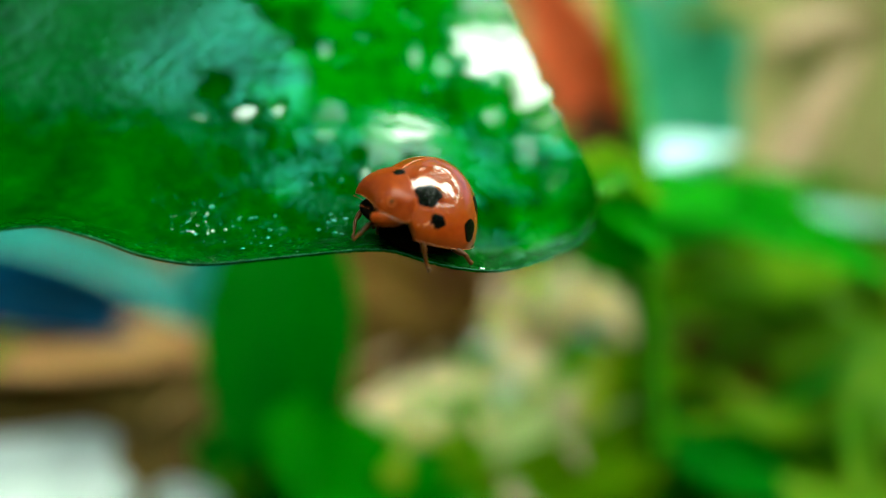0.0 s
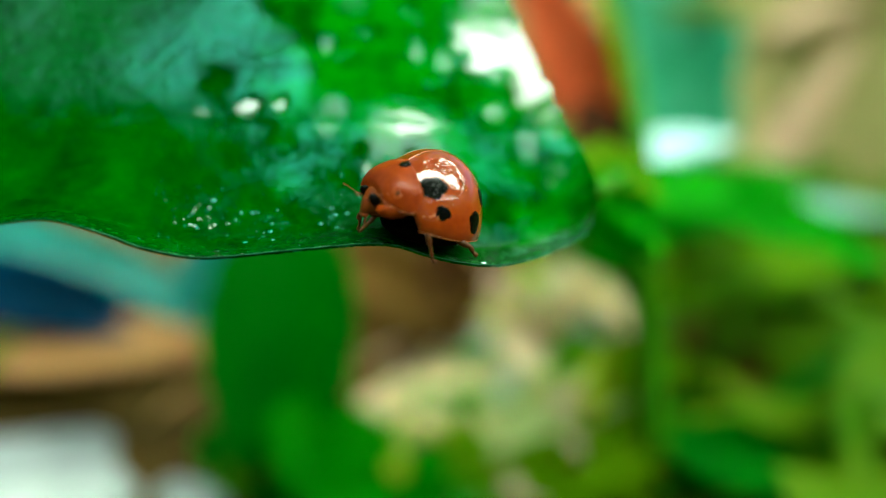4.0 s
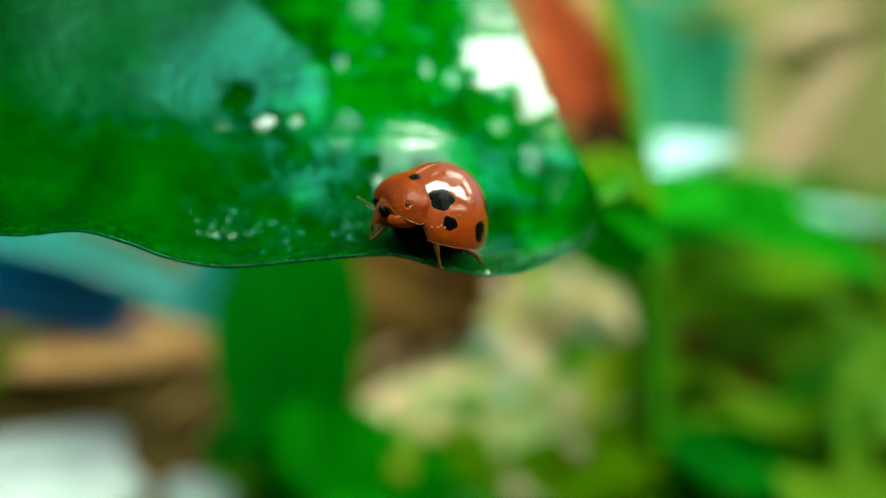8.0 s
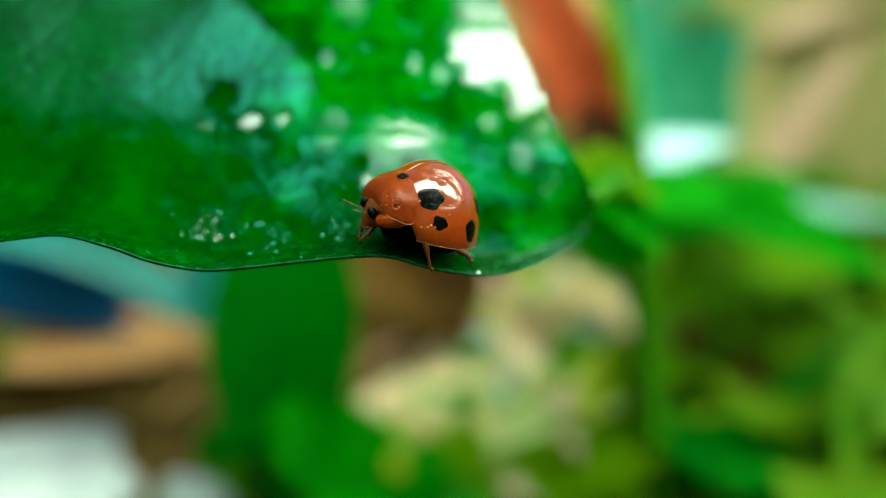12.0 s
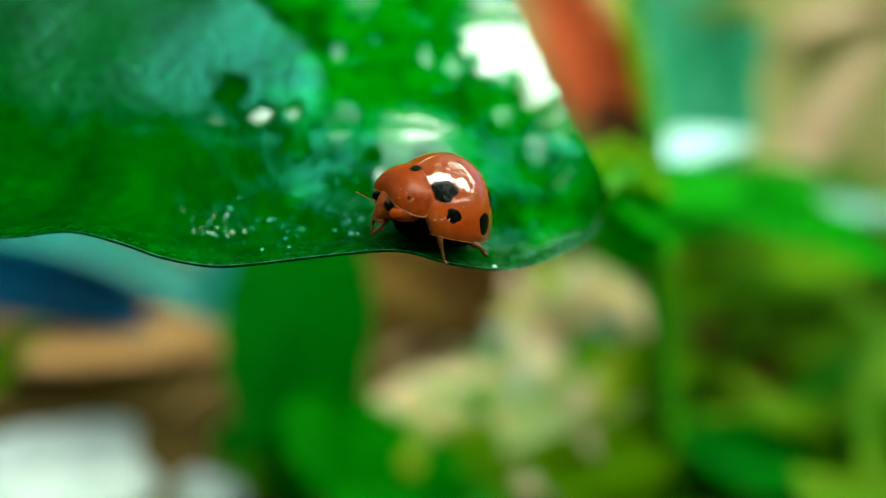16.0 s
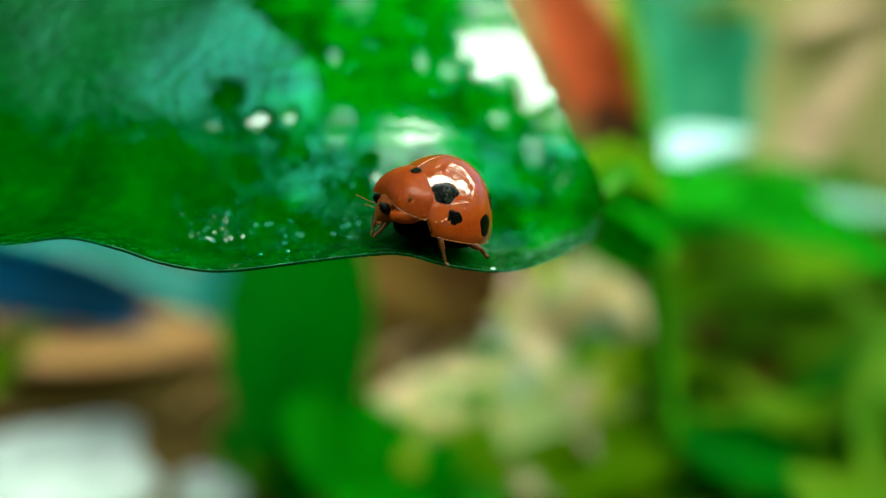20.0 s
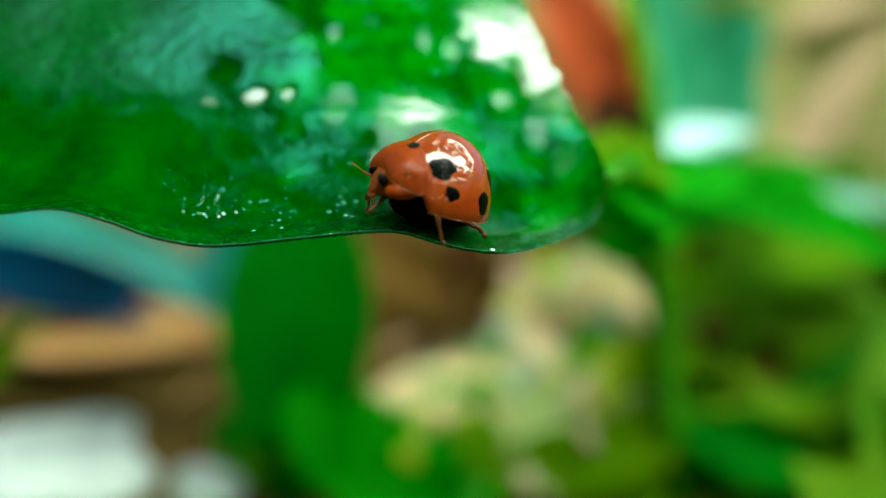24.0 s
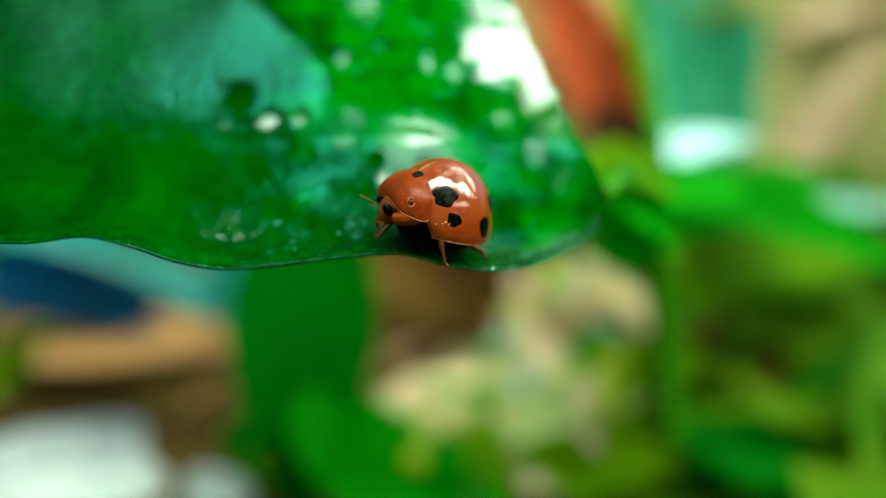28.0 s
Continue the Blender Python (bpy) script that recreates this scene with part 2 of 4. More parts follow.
LEG = material("leg_chitin", (0.022, 0.005, 0.001), (0.075, 0.021, 0.0025), 0.0005, 0.35, 0.4, sub=0.1, spec=0.15)

WATER = material("water", (0.0, 0.05, 0.015), (0.0, 0.12, 0.04), 0.002, 0.06, 0.05, coat=1.0, spec=0.8)
WATER.node_tree.nodes["Principled BSDF"].inputs["Coat IOR"].default_value = 2.3
WATER.node_tree.nodes["Principled BSDF"].inputs["Coat Roughness"].default_value = 0.05
THIN_WATER = material("thin_water", (0.0, 0.05, 0.02), (0.0, 0.13, 0.06), 0.002, 0.08, 0.05, spec=1.0)
THIN_WATER.node_tree.nodes["Principled BSDF"].inputs["Specular Tint"].default_value = (0.35, 1.0, 0.95, 1)


# ---------------------------------------------------------------- the ground
def ground_height(x, y):
    return 0.006 * noise.noise(Vector((x * 9, y * 9, 0))) + 0.003 * noise.noise(Vector((x * 40, y * 40, 3)))


def build_ground():
    def f(u, v):
        x, y = (u - 0.5), (v - 0.5)
        x, y = math.copysign(abs(x * 2) ** 4, x) * 60 + x * 1.2, math.copysign(abs(y * 2) ** 4, y) * 60 + y * 1.2
        return (x, y + 0.2, ground_height(x, y) if abs(x) < 3 and abs(y) < 3 else 0)
    g = part("ground", grid(f, 160, 160), SOIL)
    tagged(g, "dark brown soil under leaf litter", "ground", kind="structure")


# ---------------------------------------------------------------- leaves
def blade(base, tip, width, face, curl=0.15, wave=0.0, thick=0.0003, n=28, shape=0.75, seed=0.0):
    """A leaf blade from base to tip; face: the way its upper side looks. It returns the blade's and the midrib's mesh."""
    base, tip = Vector(base), Vector(tip)
    axis = tip - base
    length = axis.length
    axis.normalize()
    side = Vector(face).cross(axis).normalized()
    up = axis.cross(side).normalized()

    def top(u, v):
        w = width * 0.5 * max(0.015, math.sin(math.pi * v ** shape)) ** 0.8
        s = (u - 0.5) * 2
        h = -curl * length * (v - 0.35) ** 2 + abs(s) * w * 0.28 - 0.10 * w * math.cos(s * 3)
        h += wave * w * math.sin(v * 17 + seed + s) * s * s
        h += 0.03 * w * abs(math.sin(v * 26 - abs(s) * 4))
        edge = 1 + 0.04 * math.sin(v * 60 + seed)
        return base + axis * (v * length) + side * (s * w * edge) + up * h

    bm = grid(top, 12, n)
    bmesh.ops.solidify(bm, geom=bm.faces[:], thickness=thick)
    rib = tube([top(0.5, v) + up * thick * 0.2 for v in (i / 12 for i in range(13))], [thick * (1.3 - 0.9 * i / 12) for i in range(13)], 6)
    return bm, rib


LOOKS = {"maroon_shade_leaf": "dark maroon leaf, partly put in for shade", "rust_leaf": "rust-red withered leaf", "dry_leaf": "dry tan-brown leaf", "dark_dry_leaf": "dark brown dry leaf",
         "bleached_leaf": "bleached cream leaf", "faded_leaf": "faded pinkish leaf", "pale_green_leaf": "pale yellowish-green leaf", "yellow_leaf": "yellow leaf",
         "glint_white_leaf": "pale bluish-white leaf, coloured like a sky glint", "faint_glint_leaf": "pale grey-green leaf, coloured like a faint glint", "waxy_leaf": "waxy teal leaf", "hollow_shade_leaf": "blue-black leaf shape for a shaded hollow",
         "matt_leaf": "matt aqua-green leaf", "straw": "straw-coloured dry leaf", "lime_leaf": "yellow-green leaf", "olive_leaf": "olive leaf"}


def leaf(parent, base, tip, width, face, mat, **more):
    b, r = blade(base, tip, width, face, **more)
    ob = part("leaf", b, mat, parent, LOOKS.get(mat.name, ""))
    part("midrib", r, mat, ob)
    return ob


def fallen_leaf(name, base, tip, width, face, mat, label, group="", **more):
    b, r = blade(base, tip, width, face, **more)
    ob = part(name, b, mat)
    part("midrib", r, mat, ob)
    tagged(ob, label, "leaf", group)
    return ob


# ---------------------------------------------------------------- the leaf with the beetle
PIVOT = at(14, 6, 44)

MARGIN_UP = [(-34, 1.6), (-24, 1.35), (-18.7, 0.98), (-16.0, 1.22), (-14.0, 0.72), (-12.3, 0.1), (-10.4, -0.27), (-9.0, -0.27), (-6.8, -0.04),
             (-4.4, 0.22), (-2.6, 0.35), (-1.6, 0.27), (-0.35, -0.1), (1.15, -0.42), (2.7, -0.52), (4.1, -0.3), (6.1, 0.37), (7.7, 1.2), (9.6, 2.6)]
MARGIN_DEEP = [(-34, 31), (-20, 32), (-12, 33), (-5, 33.2), (0, 33.4), (3, 35), (5, 36.5), (7.7, 40), (9.5, 43)]
RISE = [(0, 0), (1.2, 0.32), (2.4, 0.95), (4, 3.05), (6, 6.85), (9, 11.0), (14, 17.7), (20, 25.5), (30, 38)]
RIGHT_SIDE = [(0, 7.6), (0.8, 8.5), (2.5, 8.9), (4, 8.2), (6, 6.4), (9, 4.75), (12, 3.4), (20, -0.4), (30, -6)]


def step(a, b, x):
    x = max(0.0, min(1.0, (x - a) / (b - a)))
    return x * x * (3 - 2 * x)


def along(d):
    """The length of the way up the leaf's curved face."""
    return d if d < 2 else 2 + (d - 2) * 1.9


# wet patches that glint white: place along and up the leaf, half sizes, and strength
POOLS = ((-9.36, 6.15, 0.62, 0.26, 0.55), (-7.78, 6.15, 0.36, 0.28, 0.32), (-11.6, 5.85, 0.42, 0.13, 0.22), (-1.35, 5.62, 1.15, 0.36, 0.6),
         (-1.6, 5.25, 1.9, 0.75, 0.10), (-5.3, 5.75, 0.7, 0.5, 0.10), (-1.1, 8.35, 0.32, 0.42, 0.14), (-5.7, 8.45, 0.32, 0.42, 0.08), (-4.6, 11.0, 0.8, 0.6, 0.12),
         (-3.3, 4.35, 0.28, 0.2, 0.30), (2.5, 9.0, 1.35, 1.35, 1.0), (2.1, 11.2, 0.9, 1.3, 0.45), (2.85, 6.1, 0.62, 0.36, 0.22), (4.7, 5.3, 0.55, 0.45, 0.10), (6.1, 4.3, 0.6, 0.45, 0.12),
         (7.3, 3.9, 0.5, 0.35, 0.08), (0.4, 7.9, 0.45, 0.4, 0.10))
DRY = ((-11.1, 6.85, 1.15, 0.75), (1.7, 6.85, 1.4, 0.42), (-3.7, 4.85, 0.55, 0.3), (-8.0, 5.15, 0.5, 0.25), (-1.1, 4.75, 0.6, 0.25), (3.9, 5.95, 0.5, 0.25))


WET_SHEEN_SIDE = [(0, -6.0), (6.9, -6.5), (8.3, -7.2), (11, -10.8), (13, -13.5), (30, -30)]


def ragged(r, d):
    """Two uneven measures by which the edges of the water wander."""
    k = Vector((r, along(d), 2))
    return noise.noise(k * 0.9) + 0.6 * noise.noise(k * 2.1), noise.noise(k * 0.55) + 0.6 * noise.noise(k * 1.5) + 0.5 * noise.noise(k * 3.6)


def pool(r, d):
    """How strong the white glint of the wet patches is set there."""
    n1, n2 = ragged(r, d)
    full = 0.0
    for a, b, w, t, high in POOLS:
        full = max(full, 0.7 * high * step(1.3, 0.5, math.hypot((r - a) / w, (d - b) / t) + 0.4 * n1 + 0.3 * n2))
    full = max(full, 0.5 * step(2.3, 1.0, spline(RIGHT_SIDE, d) - r + 0.5 * n1) * step(5.2, 6.6, d + 0.3 * n1))
    for a, b, w, t in DRY:
        full *= step(0.6, 1.25, math.hypot((r - a) / w, (d - b) / t) + 0.25 * n1)
    return full


def wet_sheen(r, d):
    """The painted strength of the wet leaf's sheen there, patch by patch."""
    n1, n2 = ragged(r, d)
    far = 0.28 * step(5.2, 7.2, d + 0.7 * n1 - 0.9 * step(-20, -24, r)) * step(0.6, -0.6, r - spline(WET_SHEEN_SIDE, d) + 0.5 * n1) * (0.45 + 0.6 * step(-24, -9, r))
    brim = 0.04 * step(5.4, 6.4, d) * step(1.4, 0.2, abs(r - spline(WET_SHEEN_SIDE, d) + 0.6 + 0.5 * n1))
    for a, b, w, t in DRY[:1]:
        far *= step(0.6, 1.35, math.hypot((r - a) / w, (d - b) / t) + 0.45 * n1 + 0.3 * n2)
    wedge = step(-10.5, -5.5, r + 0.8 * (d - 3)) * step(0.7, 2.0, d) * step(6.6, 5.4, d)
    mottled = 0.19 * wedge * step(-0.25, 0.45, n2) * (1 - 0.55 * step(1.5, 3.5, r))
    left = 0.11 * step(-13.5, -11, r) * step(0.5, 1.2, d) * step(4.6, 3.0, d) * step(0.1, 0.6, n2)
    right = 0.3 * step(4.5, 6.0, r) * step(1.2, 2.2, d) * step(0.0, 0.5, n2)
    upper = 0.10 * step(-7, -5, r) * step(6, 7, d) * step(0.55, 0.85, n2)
    # The lip's gloss is cut under the beetle for its contact shade.
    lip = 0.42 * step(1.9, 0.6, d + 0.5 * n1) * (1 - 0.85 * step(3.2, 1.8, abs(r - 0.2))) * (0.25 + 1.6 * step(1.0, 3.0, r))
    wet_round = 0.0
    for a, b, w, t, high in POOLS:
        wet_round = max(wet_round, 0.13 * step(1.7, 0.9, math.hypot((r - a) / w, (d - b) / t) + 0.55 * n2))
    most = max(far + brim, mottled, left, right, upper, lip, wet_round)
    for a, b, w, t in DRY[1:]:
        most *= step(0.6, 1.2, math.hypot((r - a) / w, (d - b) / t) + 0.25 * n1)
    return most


def level(r, d):
    """1 where a pool of water lies level on the leaf."""
    k = 0.0
    for a, b, w, t, high in POOLS:
        k = max(k, step(1.5, 0.8, math.hypot((r - a) / w, (d - b) / t)))
    return max(k, step(3.6, 2.2, spline(RIGHT_SIDE, d) - r) * step(4.6, 6.0, d))


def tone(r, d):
    """How far the leaf's green is lightened there."""
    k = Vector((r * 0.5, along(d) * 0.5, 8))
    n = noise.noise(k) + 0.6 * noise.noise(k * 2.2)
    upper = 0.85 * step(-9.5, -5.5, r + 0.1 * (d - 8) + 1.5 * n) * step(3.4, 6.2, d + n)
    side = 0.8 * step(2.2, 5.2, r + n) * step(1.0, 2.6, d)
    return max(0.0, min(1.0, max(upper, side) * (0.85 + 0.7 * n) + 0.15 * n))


def wet(r, d):
    """How blistered the leaf is there."""
    return max(0.0, min(1.0, (r + 9) / 6)) * max(0.0, min(1.0, (d - 0.6) / 1.5))


def leaf_point(r, d):
    k = Vector((r, along(d), 0))
    h = 0.06 * wet(r, d) * (noise.noise(k * 0.7) + 0.32 * noise.noise(k * 1.8 + Vector((5, 0, 0))))
    h += 0.2 * noise.noise(Vector((r * 0.22, d * 0.25, 7))) * min(1, d / 4)
    h += 0.02 * noise.noise(k * 5.5) * step(-9, -6, r) * step(6, 3, d)
    h *= 1 - 0.8 * level(r, d)
    rise = spline(RISE, d)
    back = step(0.8, 5.0, d)
    deep = spline(MARGIN_DEEP, r) * (1 - back) + (33.6 + 0.05 * max(-8, r) + 0.3 * (r - 4.5 + math.hypot(r - 4.5, 1.2)) * step(7.5, 2.5, d)) * back
    slope = (spline(RISE, d + 0.1) - spline(RISE, max(0, d - 0.1))) / 0.2
    q = 1 / math.hypot(1, slope)
    return at(r, spline(MARGIN_UP, r) * max(0, 1 - d / 9) + 0.4 * min(1, d / 9) + rise + h * q, deep + d - h * slope * q - 0.40 * max(0, d - 5.5))


def build_main_leaf():
    places = []

    def f(u, v):
        d = 30 * v ** 2
        right = spline(RIGHT_SIDE, d) + 0.22 * noise.noise(Vector((1.1 * along(d), 4, 2)))
        r = -34 + (right + 34) * u ** 0.75
        places.append((r, d))
        return leaf_point(r, d) - PIVOT
    bm = grid(f, 380, 300)
    for name in ("wet_sheen", "tone", "pool"):
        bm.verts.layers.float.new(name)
    layers = [(bm.verts.layers.float[name], rule) for name, rule in (("wet_sheen", wet_sheen), ("tone", tone), ("pool", pool))]
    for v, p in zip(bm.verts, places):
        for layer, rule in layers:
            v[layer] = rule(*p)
    ob = part("leaf", bm, LEAF)
    solid = ob.modifiers.new("thickness", "SOLIDIFY")
    solid.thickness, solid.offset = 0.00012, -1
    ob.location = PIVOT
    tagged(ob, "glossy dark green leaf with a wavy margin and wet patches", "leaf")
    rim = [leaf_point(-14.5 + 22.2 * i / 300, 0) - PIVOT - (UP + AWAY) * 0.012 * MM for i in range(301)]
    part("rim", tube(rim, [(0.028 + 0.012 * step(2, 5, -14.5 + 22.2 * i / 300)) * MM for i in range(301)], 6), LEAF_RIM, ob, "thin pale leaf margin")
    part("petiole", tube(bezier(leaf_point(8.5, 3.3) - PIVOT, at(10, 4, 46) - PIVOT, on(258, 115, 75) - PIVOT, 10), [0.0005] * 11, 8), STEM, ob)
    return ob


def bead(parent, r, d, size, facing=None, flat=0.45, lift=0.0, fine=(20, 10), water=None):
    """A drop of water on the leaf, its size in millimetres along and across."""
    p = leaf_point(r, d)
    du, dv = leaf_point(r + 0.1, d) - p, leaf_point(r, d + 0.1) - p
    n = du.cross(dv).normalized()
    if facing:
        n = glint(p)
    x = (RIGHT - n * RIGHT.dot(n)).normalized()
    y = n.cross(x)
    seed = Vector((r * 3.1, d * 2.7, 0))

    def f(u, v):
        a = 2 * math.pi * u
        wobble = 1 + 0.55 * noise.noise(seed + Vector((math.cos(a), math.sin(a), 0)) * 1.6)
        q = min(1.0, v * 1.25) * wobble
        z = flat * (1 - q * q) if v < 0.81 else -0.5 * (v - 0.8) / 0.2
        return p - PIVOT + (x * (q * math.cos(a) * size[0]) + y * (q * math.sin(a) * size[1]) + n * (min(size) * (z + 0.10) + lift)) * MM
    bm = grid(f, fine[0], fine[1], closed=True)
    bmesh.ops.remove_doubles(bm, verts=bm.verts[:], dist=1e-7)
    bmesh.ops.recalc_face_normals(bm, faces=bm.faces[:])
    return part("water_drop", bm, water or WATER, parent)


# ---------------------------------------------------------------- the beetle
def beetle_seat():
    e, psi = radians(25), radians(30)
    z = UP * math.cos(e) - AWAY * math.sin(e)
    flat = UP * math.sin(e) + AWAY * math.cos(e)
    x = -RIGHT * math.cos(psi) - flat * math.sin(psi)
    y = z.cross(x)
    m = Matrix((x, y, z)).transposed().to_4x4()
    m.translation = at(-0.35, 1.72, 34.6)
    return m @ pose(0, 0, 0, 0, -9, 0)


DOME = (2.45, 2.36, 3.0)
NECK = Vector((2.12, 0, 1.03))


def plan(p):
    """1 on the rim of the wing cases, seen from above, and 0 in their middle."""
    a, b, h = DOME
    e = 2.5 if p.x > 0 else 2.05
    return (abs(p.x / a) ** e + abs(p.y / b) ** e) ** (1 / e)


def outward(p, lift=0.0):
    """The place on the wing cases that lies on the ray from their middle through p."""
    a, b, h = DOME
    lo, hi = 0.2, 4.0
    for _ in range(30):
        k = (lo + hi) / 2
        q = p * k
        if plan(q) ** 2 + (max(q.z, 0) / h) ** (2 / 0.95) > 1:
            hi = k
        else:
            lo = k
    return p * lo + p.normalized() * lift


def warped(p):
    """Turns a place on the plain dome into one on the wing cases: a raised front rim and a lowered tail."""
    a, b, h = DOME
    v = math.asin(min(1.0, plan(p))) * 2 / math.pi
    x, y, z = p
    z -= 0.008 * math.exp(-(y / 0.03) ** 2) * (z > 0)
    if p.z <= 0:
        v = 1.0
    return Vector((x, y, z + (0.22 * max(x, 0) + 0.20 * min(x, 0) + 0.12) * v ** 5))


def unwarped(p):
    q = Vector(p)
    for _ in range(6):
        q = outward(q)
        q += (Vector(p) - warped(q)) * 0.8
    return outward(q)


def spot(parent, centre, w, h, turn=0.0, rough=0.12, seed=0.0):
    c = unwarped(centre)
    n = c.normalized()
    x = Vector((0, 0, 1)).cross(n).normalized()
    y = n.cross(x)
    ca, sa = math.cos(turn), math.sin(turn)

    def f(u, v):
        ang = 2 * math.pi * u
        q = 1 + rough * math.sin(3 * ang + seed) + rough * 0.8 * math.sin(5 * ang + 2 * seed)
        p, o = v * q * w * math.cos(ang), v * q * h * math.sin(ang)
        q = outward(c + x * (p * ca - o * sa) + y * (p * sa + o * ca))
        return (warped(q) + n * (0.014 + 0.006 * (1 - v * v) - 0.03 * (v > 0.95))) * MM
    bm = grid(f, 36, 8, closed=True)
    bmesh.ops.remove_doubles(bm, verts=bm.verts[:], dist=1e-8)
    bmesh.ops.recalc_face_normals(bm, faces=bm.faces[:])
    return part("spot", bm, BLACK, parent, "black spot")


def ball(name, centre, radii, mat, parent, turn=(0, 0, 0), label="", bumps=0.0):
    bm = bmesh.new()
    bmesh.ops.create_uvsphere(bm, u_segments=28, v_segments=18, radius=1)
    rot = Euler([radians(k) for k in turn]).to_matrix()
    for v in bm.verts:
        k = 1 + bumps * noise.noise(v.co * 2.5 + Vector(centre))
        v.co = (rot @ Vector((v.co.x * radii[0], v.co.y * radii[1], v.co.z * radii[2])) * k + Vector(centre)) * MM
    return part(name, bm, mat, parent, label)


def limb(name, points, radii, parent, mat=None, label=""):
    """A jointed limb: swollen between its joints and narrow at them."""
    pts, rad = [], []
    for i in range(len(points) - 1):
        a, b = Vector(points[i]), Vector(points[i + 1])
        for k in range(6):
            t = k / 6
            pts.append((a + (b - a) * t) * MM)
            rad.append((radii[i] + (radii[i + 1] - radii[i]) * t) * (0.78 + 0.32 * math.sin(math.pi * t)) * MM)
    pts.append(Vector(points[-1]) * MM)
    rad.append(radii[-1] * 0.8 * MM)
    return part(name, tube(pts, rad, 8), mat or LEG, parent, label)


def build_beetle():
    bug = new("ladybird")
    bug.matrix_world = beetle_seat()
    tagged(bug, "glossy orange ladybird beetle with black spots on a leaf margin", "ladybird")
    a, b, h = DOME
    cases = {}
    for s, name in ((1, "left_wing_case"), (-1, "right_wing_case")):
        def f(u, v):
            ang = math.pi * u
            v *= 1.16
            r = math.sin(v * math.pi / 2)
            ca, sa = math.cos(ang), math.sin(ang)
            e = 2.5 if ca < 0 else 2.05
            k = r / (abs(ca) ** e + abs(sa) ** e) ** (1 / e)
            x, y = -a * k * ca, s * (b * k * sa + 0.006)
            c = math.cos(v * math.pi / 2)
            z = h * c ** 0.95 if c > 0 else 0.55 * h * c
            front = 1.65 + 0.75 * (abs(y) / b) ** 2 - 0.62 * min(1.0, max(0.0, (v - 0.62) / 0.38)) ** 2
            if x > front:
                z -= 0.15 * (x - front)
                x = front - 0.15 * (x - front)
            return warped(Vector((x, y, z))) * MM
        bm = grid(f, 56, 40)
        bmesh.ops.remove_doubles(bm, verts=bm.verts[:], dist=1e-6)
        bmesh.ops.recalc_face_normals(bm, faces=bm.faces[:])
        case = part(name, bm, SHELL, bug)
        solid = case.modifiers.new("thickness", "SOLIDIFY")
        solid.thickness, solid.offset = 0.00005, -1
        edge = [f(0.03 + 0.94 * i / 40, 0.985) for i in range(41)]
        part("rim", tube(edge, [0.000014] * 41, 6), SHELL_RIM, case, "pale orange rim")
        cases[s] = case
    spot(cases[1], (0.96, 1.77, 1.88), 0.62, 0.55, 0.3, 0.09, 1.0)
    spot(cases[1], (0.66, 2.29, 0.93), 0.38, 0.40, 0.2, 0.08, 2.0)
    spot(cases[1], (-1.16, 2.22, 0.44), 0.44, 0.53, 0.1, 0.06, 0.5)
    spot(cases[1], (-1.75, 1.45, 1.35), 0.34, 0.42, 0.0, 0.06, 1.5)

    # the shield over the neck
    def shield(u, v):
        ang = math.pi * (u - 0.5)
        r = math.sin(v * math.pi / 2)
        x = 1.78 * r * math.cos(ang)
        y = 1.82 * r * math.sin(ang)
        z = 1.66 * math.cos(v * math.pi / 2) ** 0.95 - 0.10 * x * x * (1 - v)
        flare = max(0.0, v - 0.82) / 0.18
        notch = 0.38 * math.exp(-y ** 4) * max(0, x / 1.78) ** 3
        y *= 1 + 0.05 * flare
        rear = max(0.0, 1 - x / 0.45) ** 2 * max(0.0, v - 0.55) / 0.45      # the rounded hind corner
        lobe = math.exp(-((x - 0.62) / 0.42) ** 2 - ((v - 0.70) / 0.16) ** 2)
        y *= 1 + 0.05 * lobe - 0.06 * rear
        low = 0.04 * math.exp(-((x - 0.55) / 0.5) ** 2) * max(0.0, v - 0.6) / 0.4
        return Vector((1.42 + x - notch + 0.10 * (abs(y) / 2.0) ** 2, y, 0.86 + z - 0.10 * flare + 0.42 * rear - low + 0.48 * max(0.0, x / 1.78) ** 1.4 * v ** 3)) * MM
    bm = grid(shield, 48, 30)
    bmesh.ops.remove_doubles(bm, verts=bm.verts[:], dist=1e-6)
    bmesh.ops.recalc_face_normals(bm, faces=bm.faces[:])
    pron = part("pronotum", bm, PRON, bug, "orange neck shield")
    solid = pron.modifiers.new("thickness", "SOLIDIFY")
    solid.thickness, solid.offset = 0.00006, -1
    edge = [shield(0.04 + 0.92 * i / 40, 1.0) for i in range(41)]
    part("rim", tube(edge, [0.000014] * 41, 6), SHELL_RIM, pron, "pale orange rim")
    ball("mark", (1.66, 0.36, 2.47), (0.27, 0.23, 0.07), BLACK, pron, (0, 12, 20), "small black mark", 0.3)
    dent = shield(0.805, 0.755) / MM
    across = (shield(0.815, 0.755) - shield(0.795, 0.755)).normalized()
    along_it = (shield(0.805, 0.765) - shield(0.805, 0.745)).normalized()
    proud = across.cross(along_it).normalized()
    if proud.y < 0:
        proud = -proud
    ball("pit", dent, (0.10, 0.07, 0.09), LEG, pron, (-25, 35, 0), "small brown pit", 0.3)
    ring = [(dent + (across * math.cos(k * 0.5236) * 0.17 + along_it * math.sin(k * 0.5236) * 0.21) * (1 + 0.25 * noise.noise(Vector((k, 3, 1)))) + proud * 0.01) * MM for k in range(11)]
    part("pit_rim", tube(ring, [0.000011] * 11, 6), SHELL_RIM, pron, "pale broken ring round the pit")
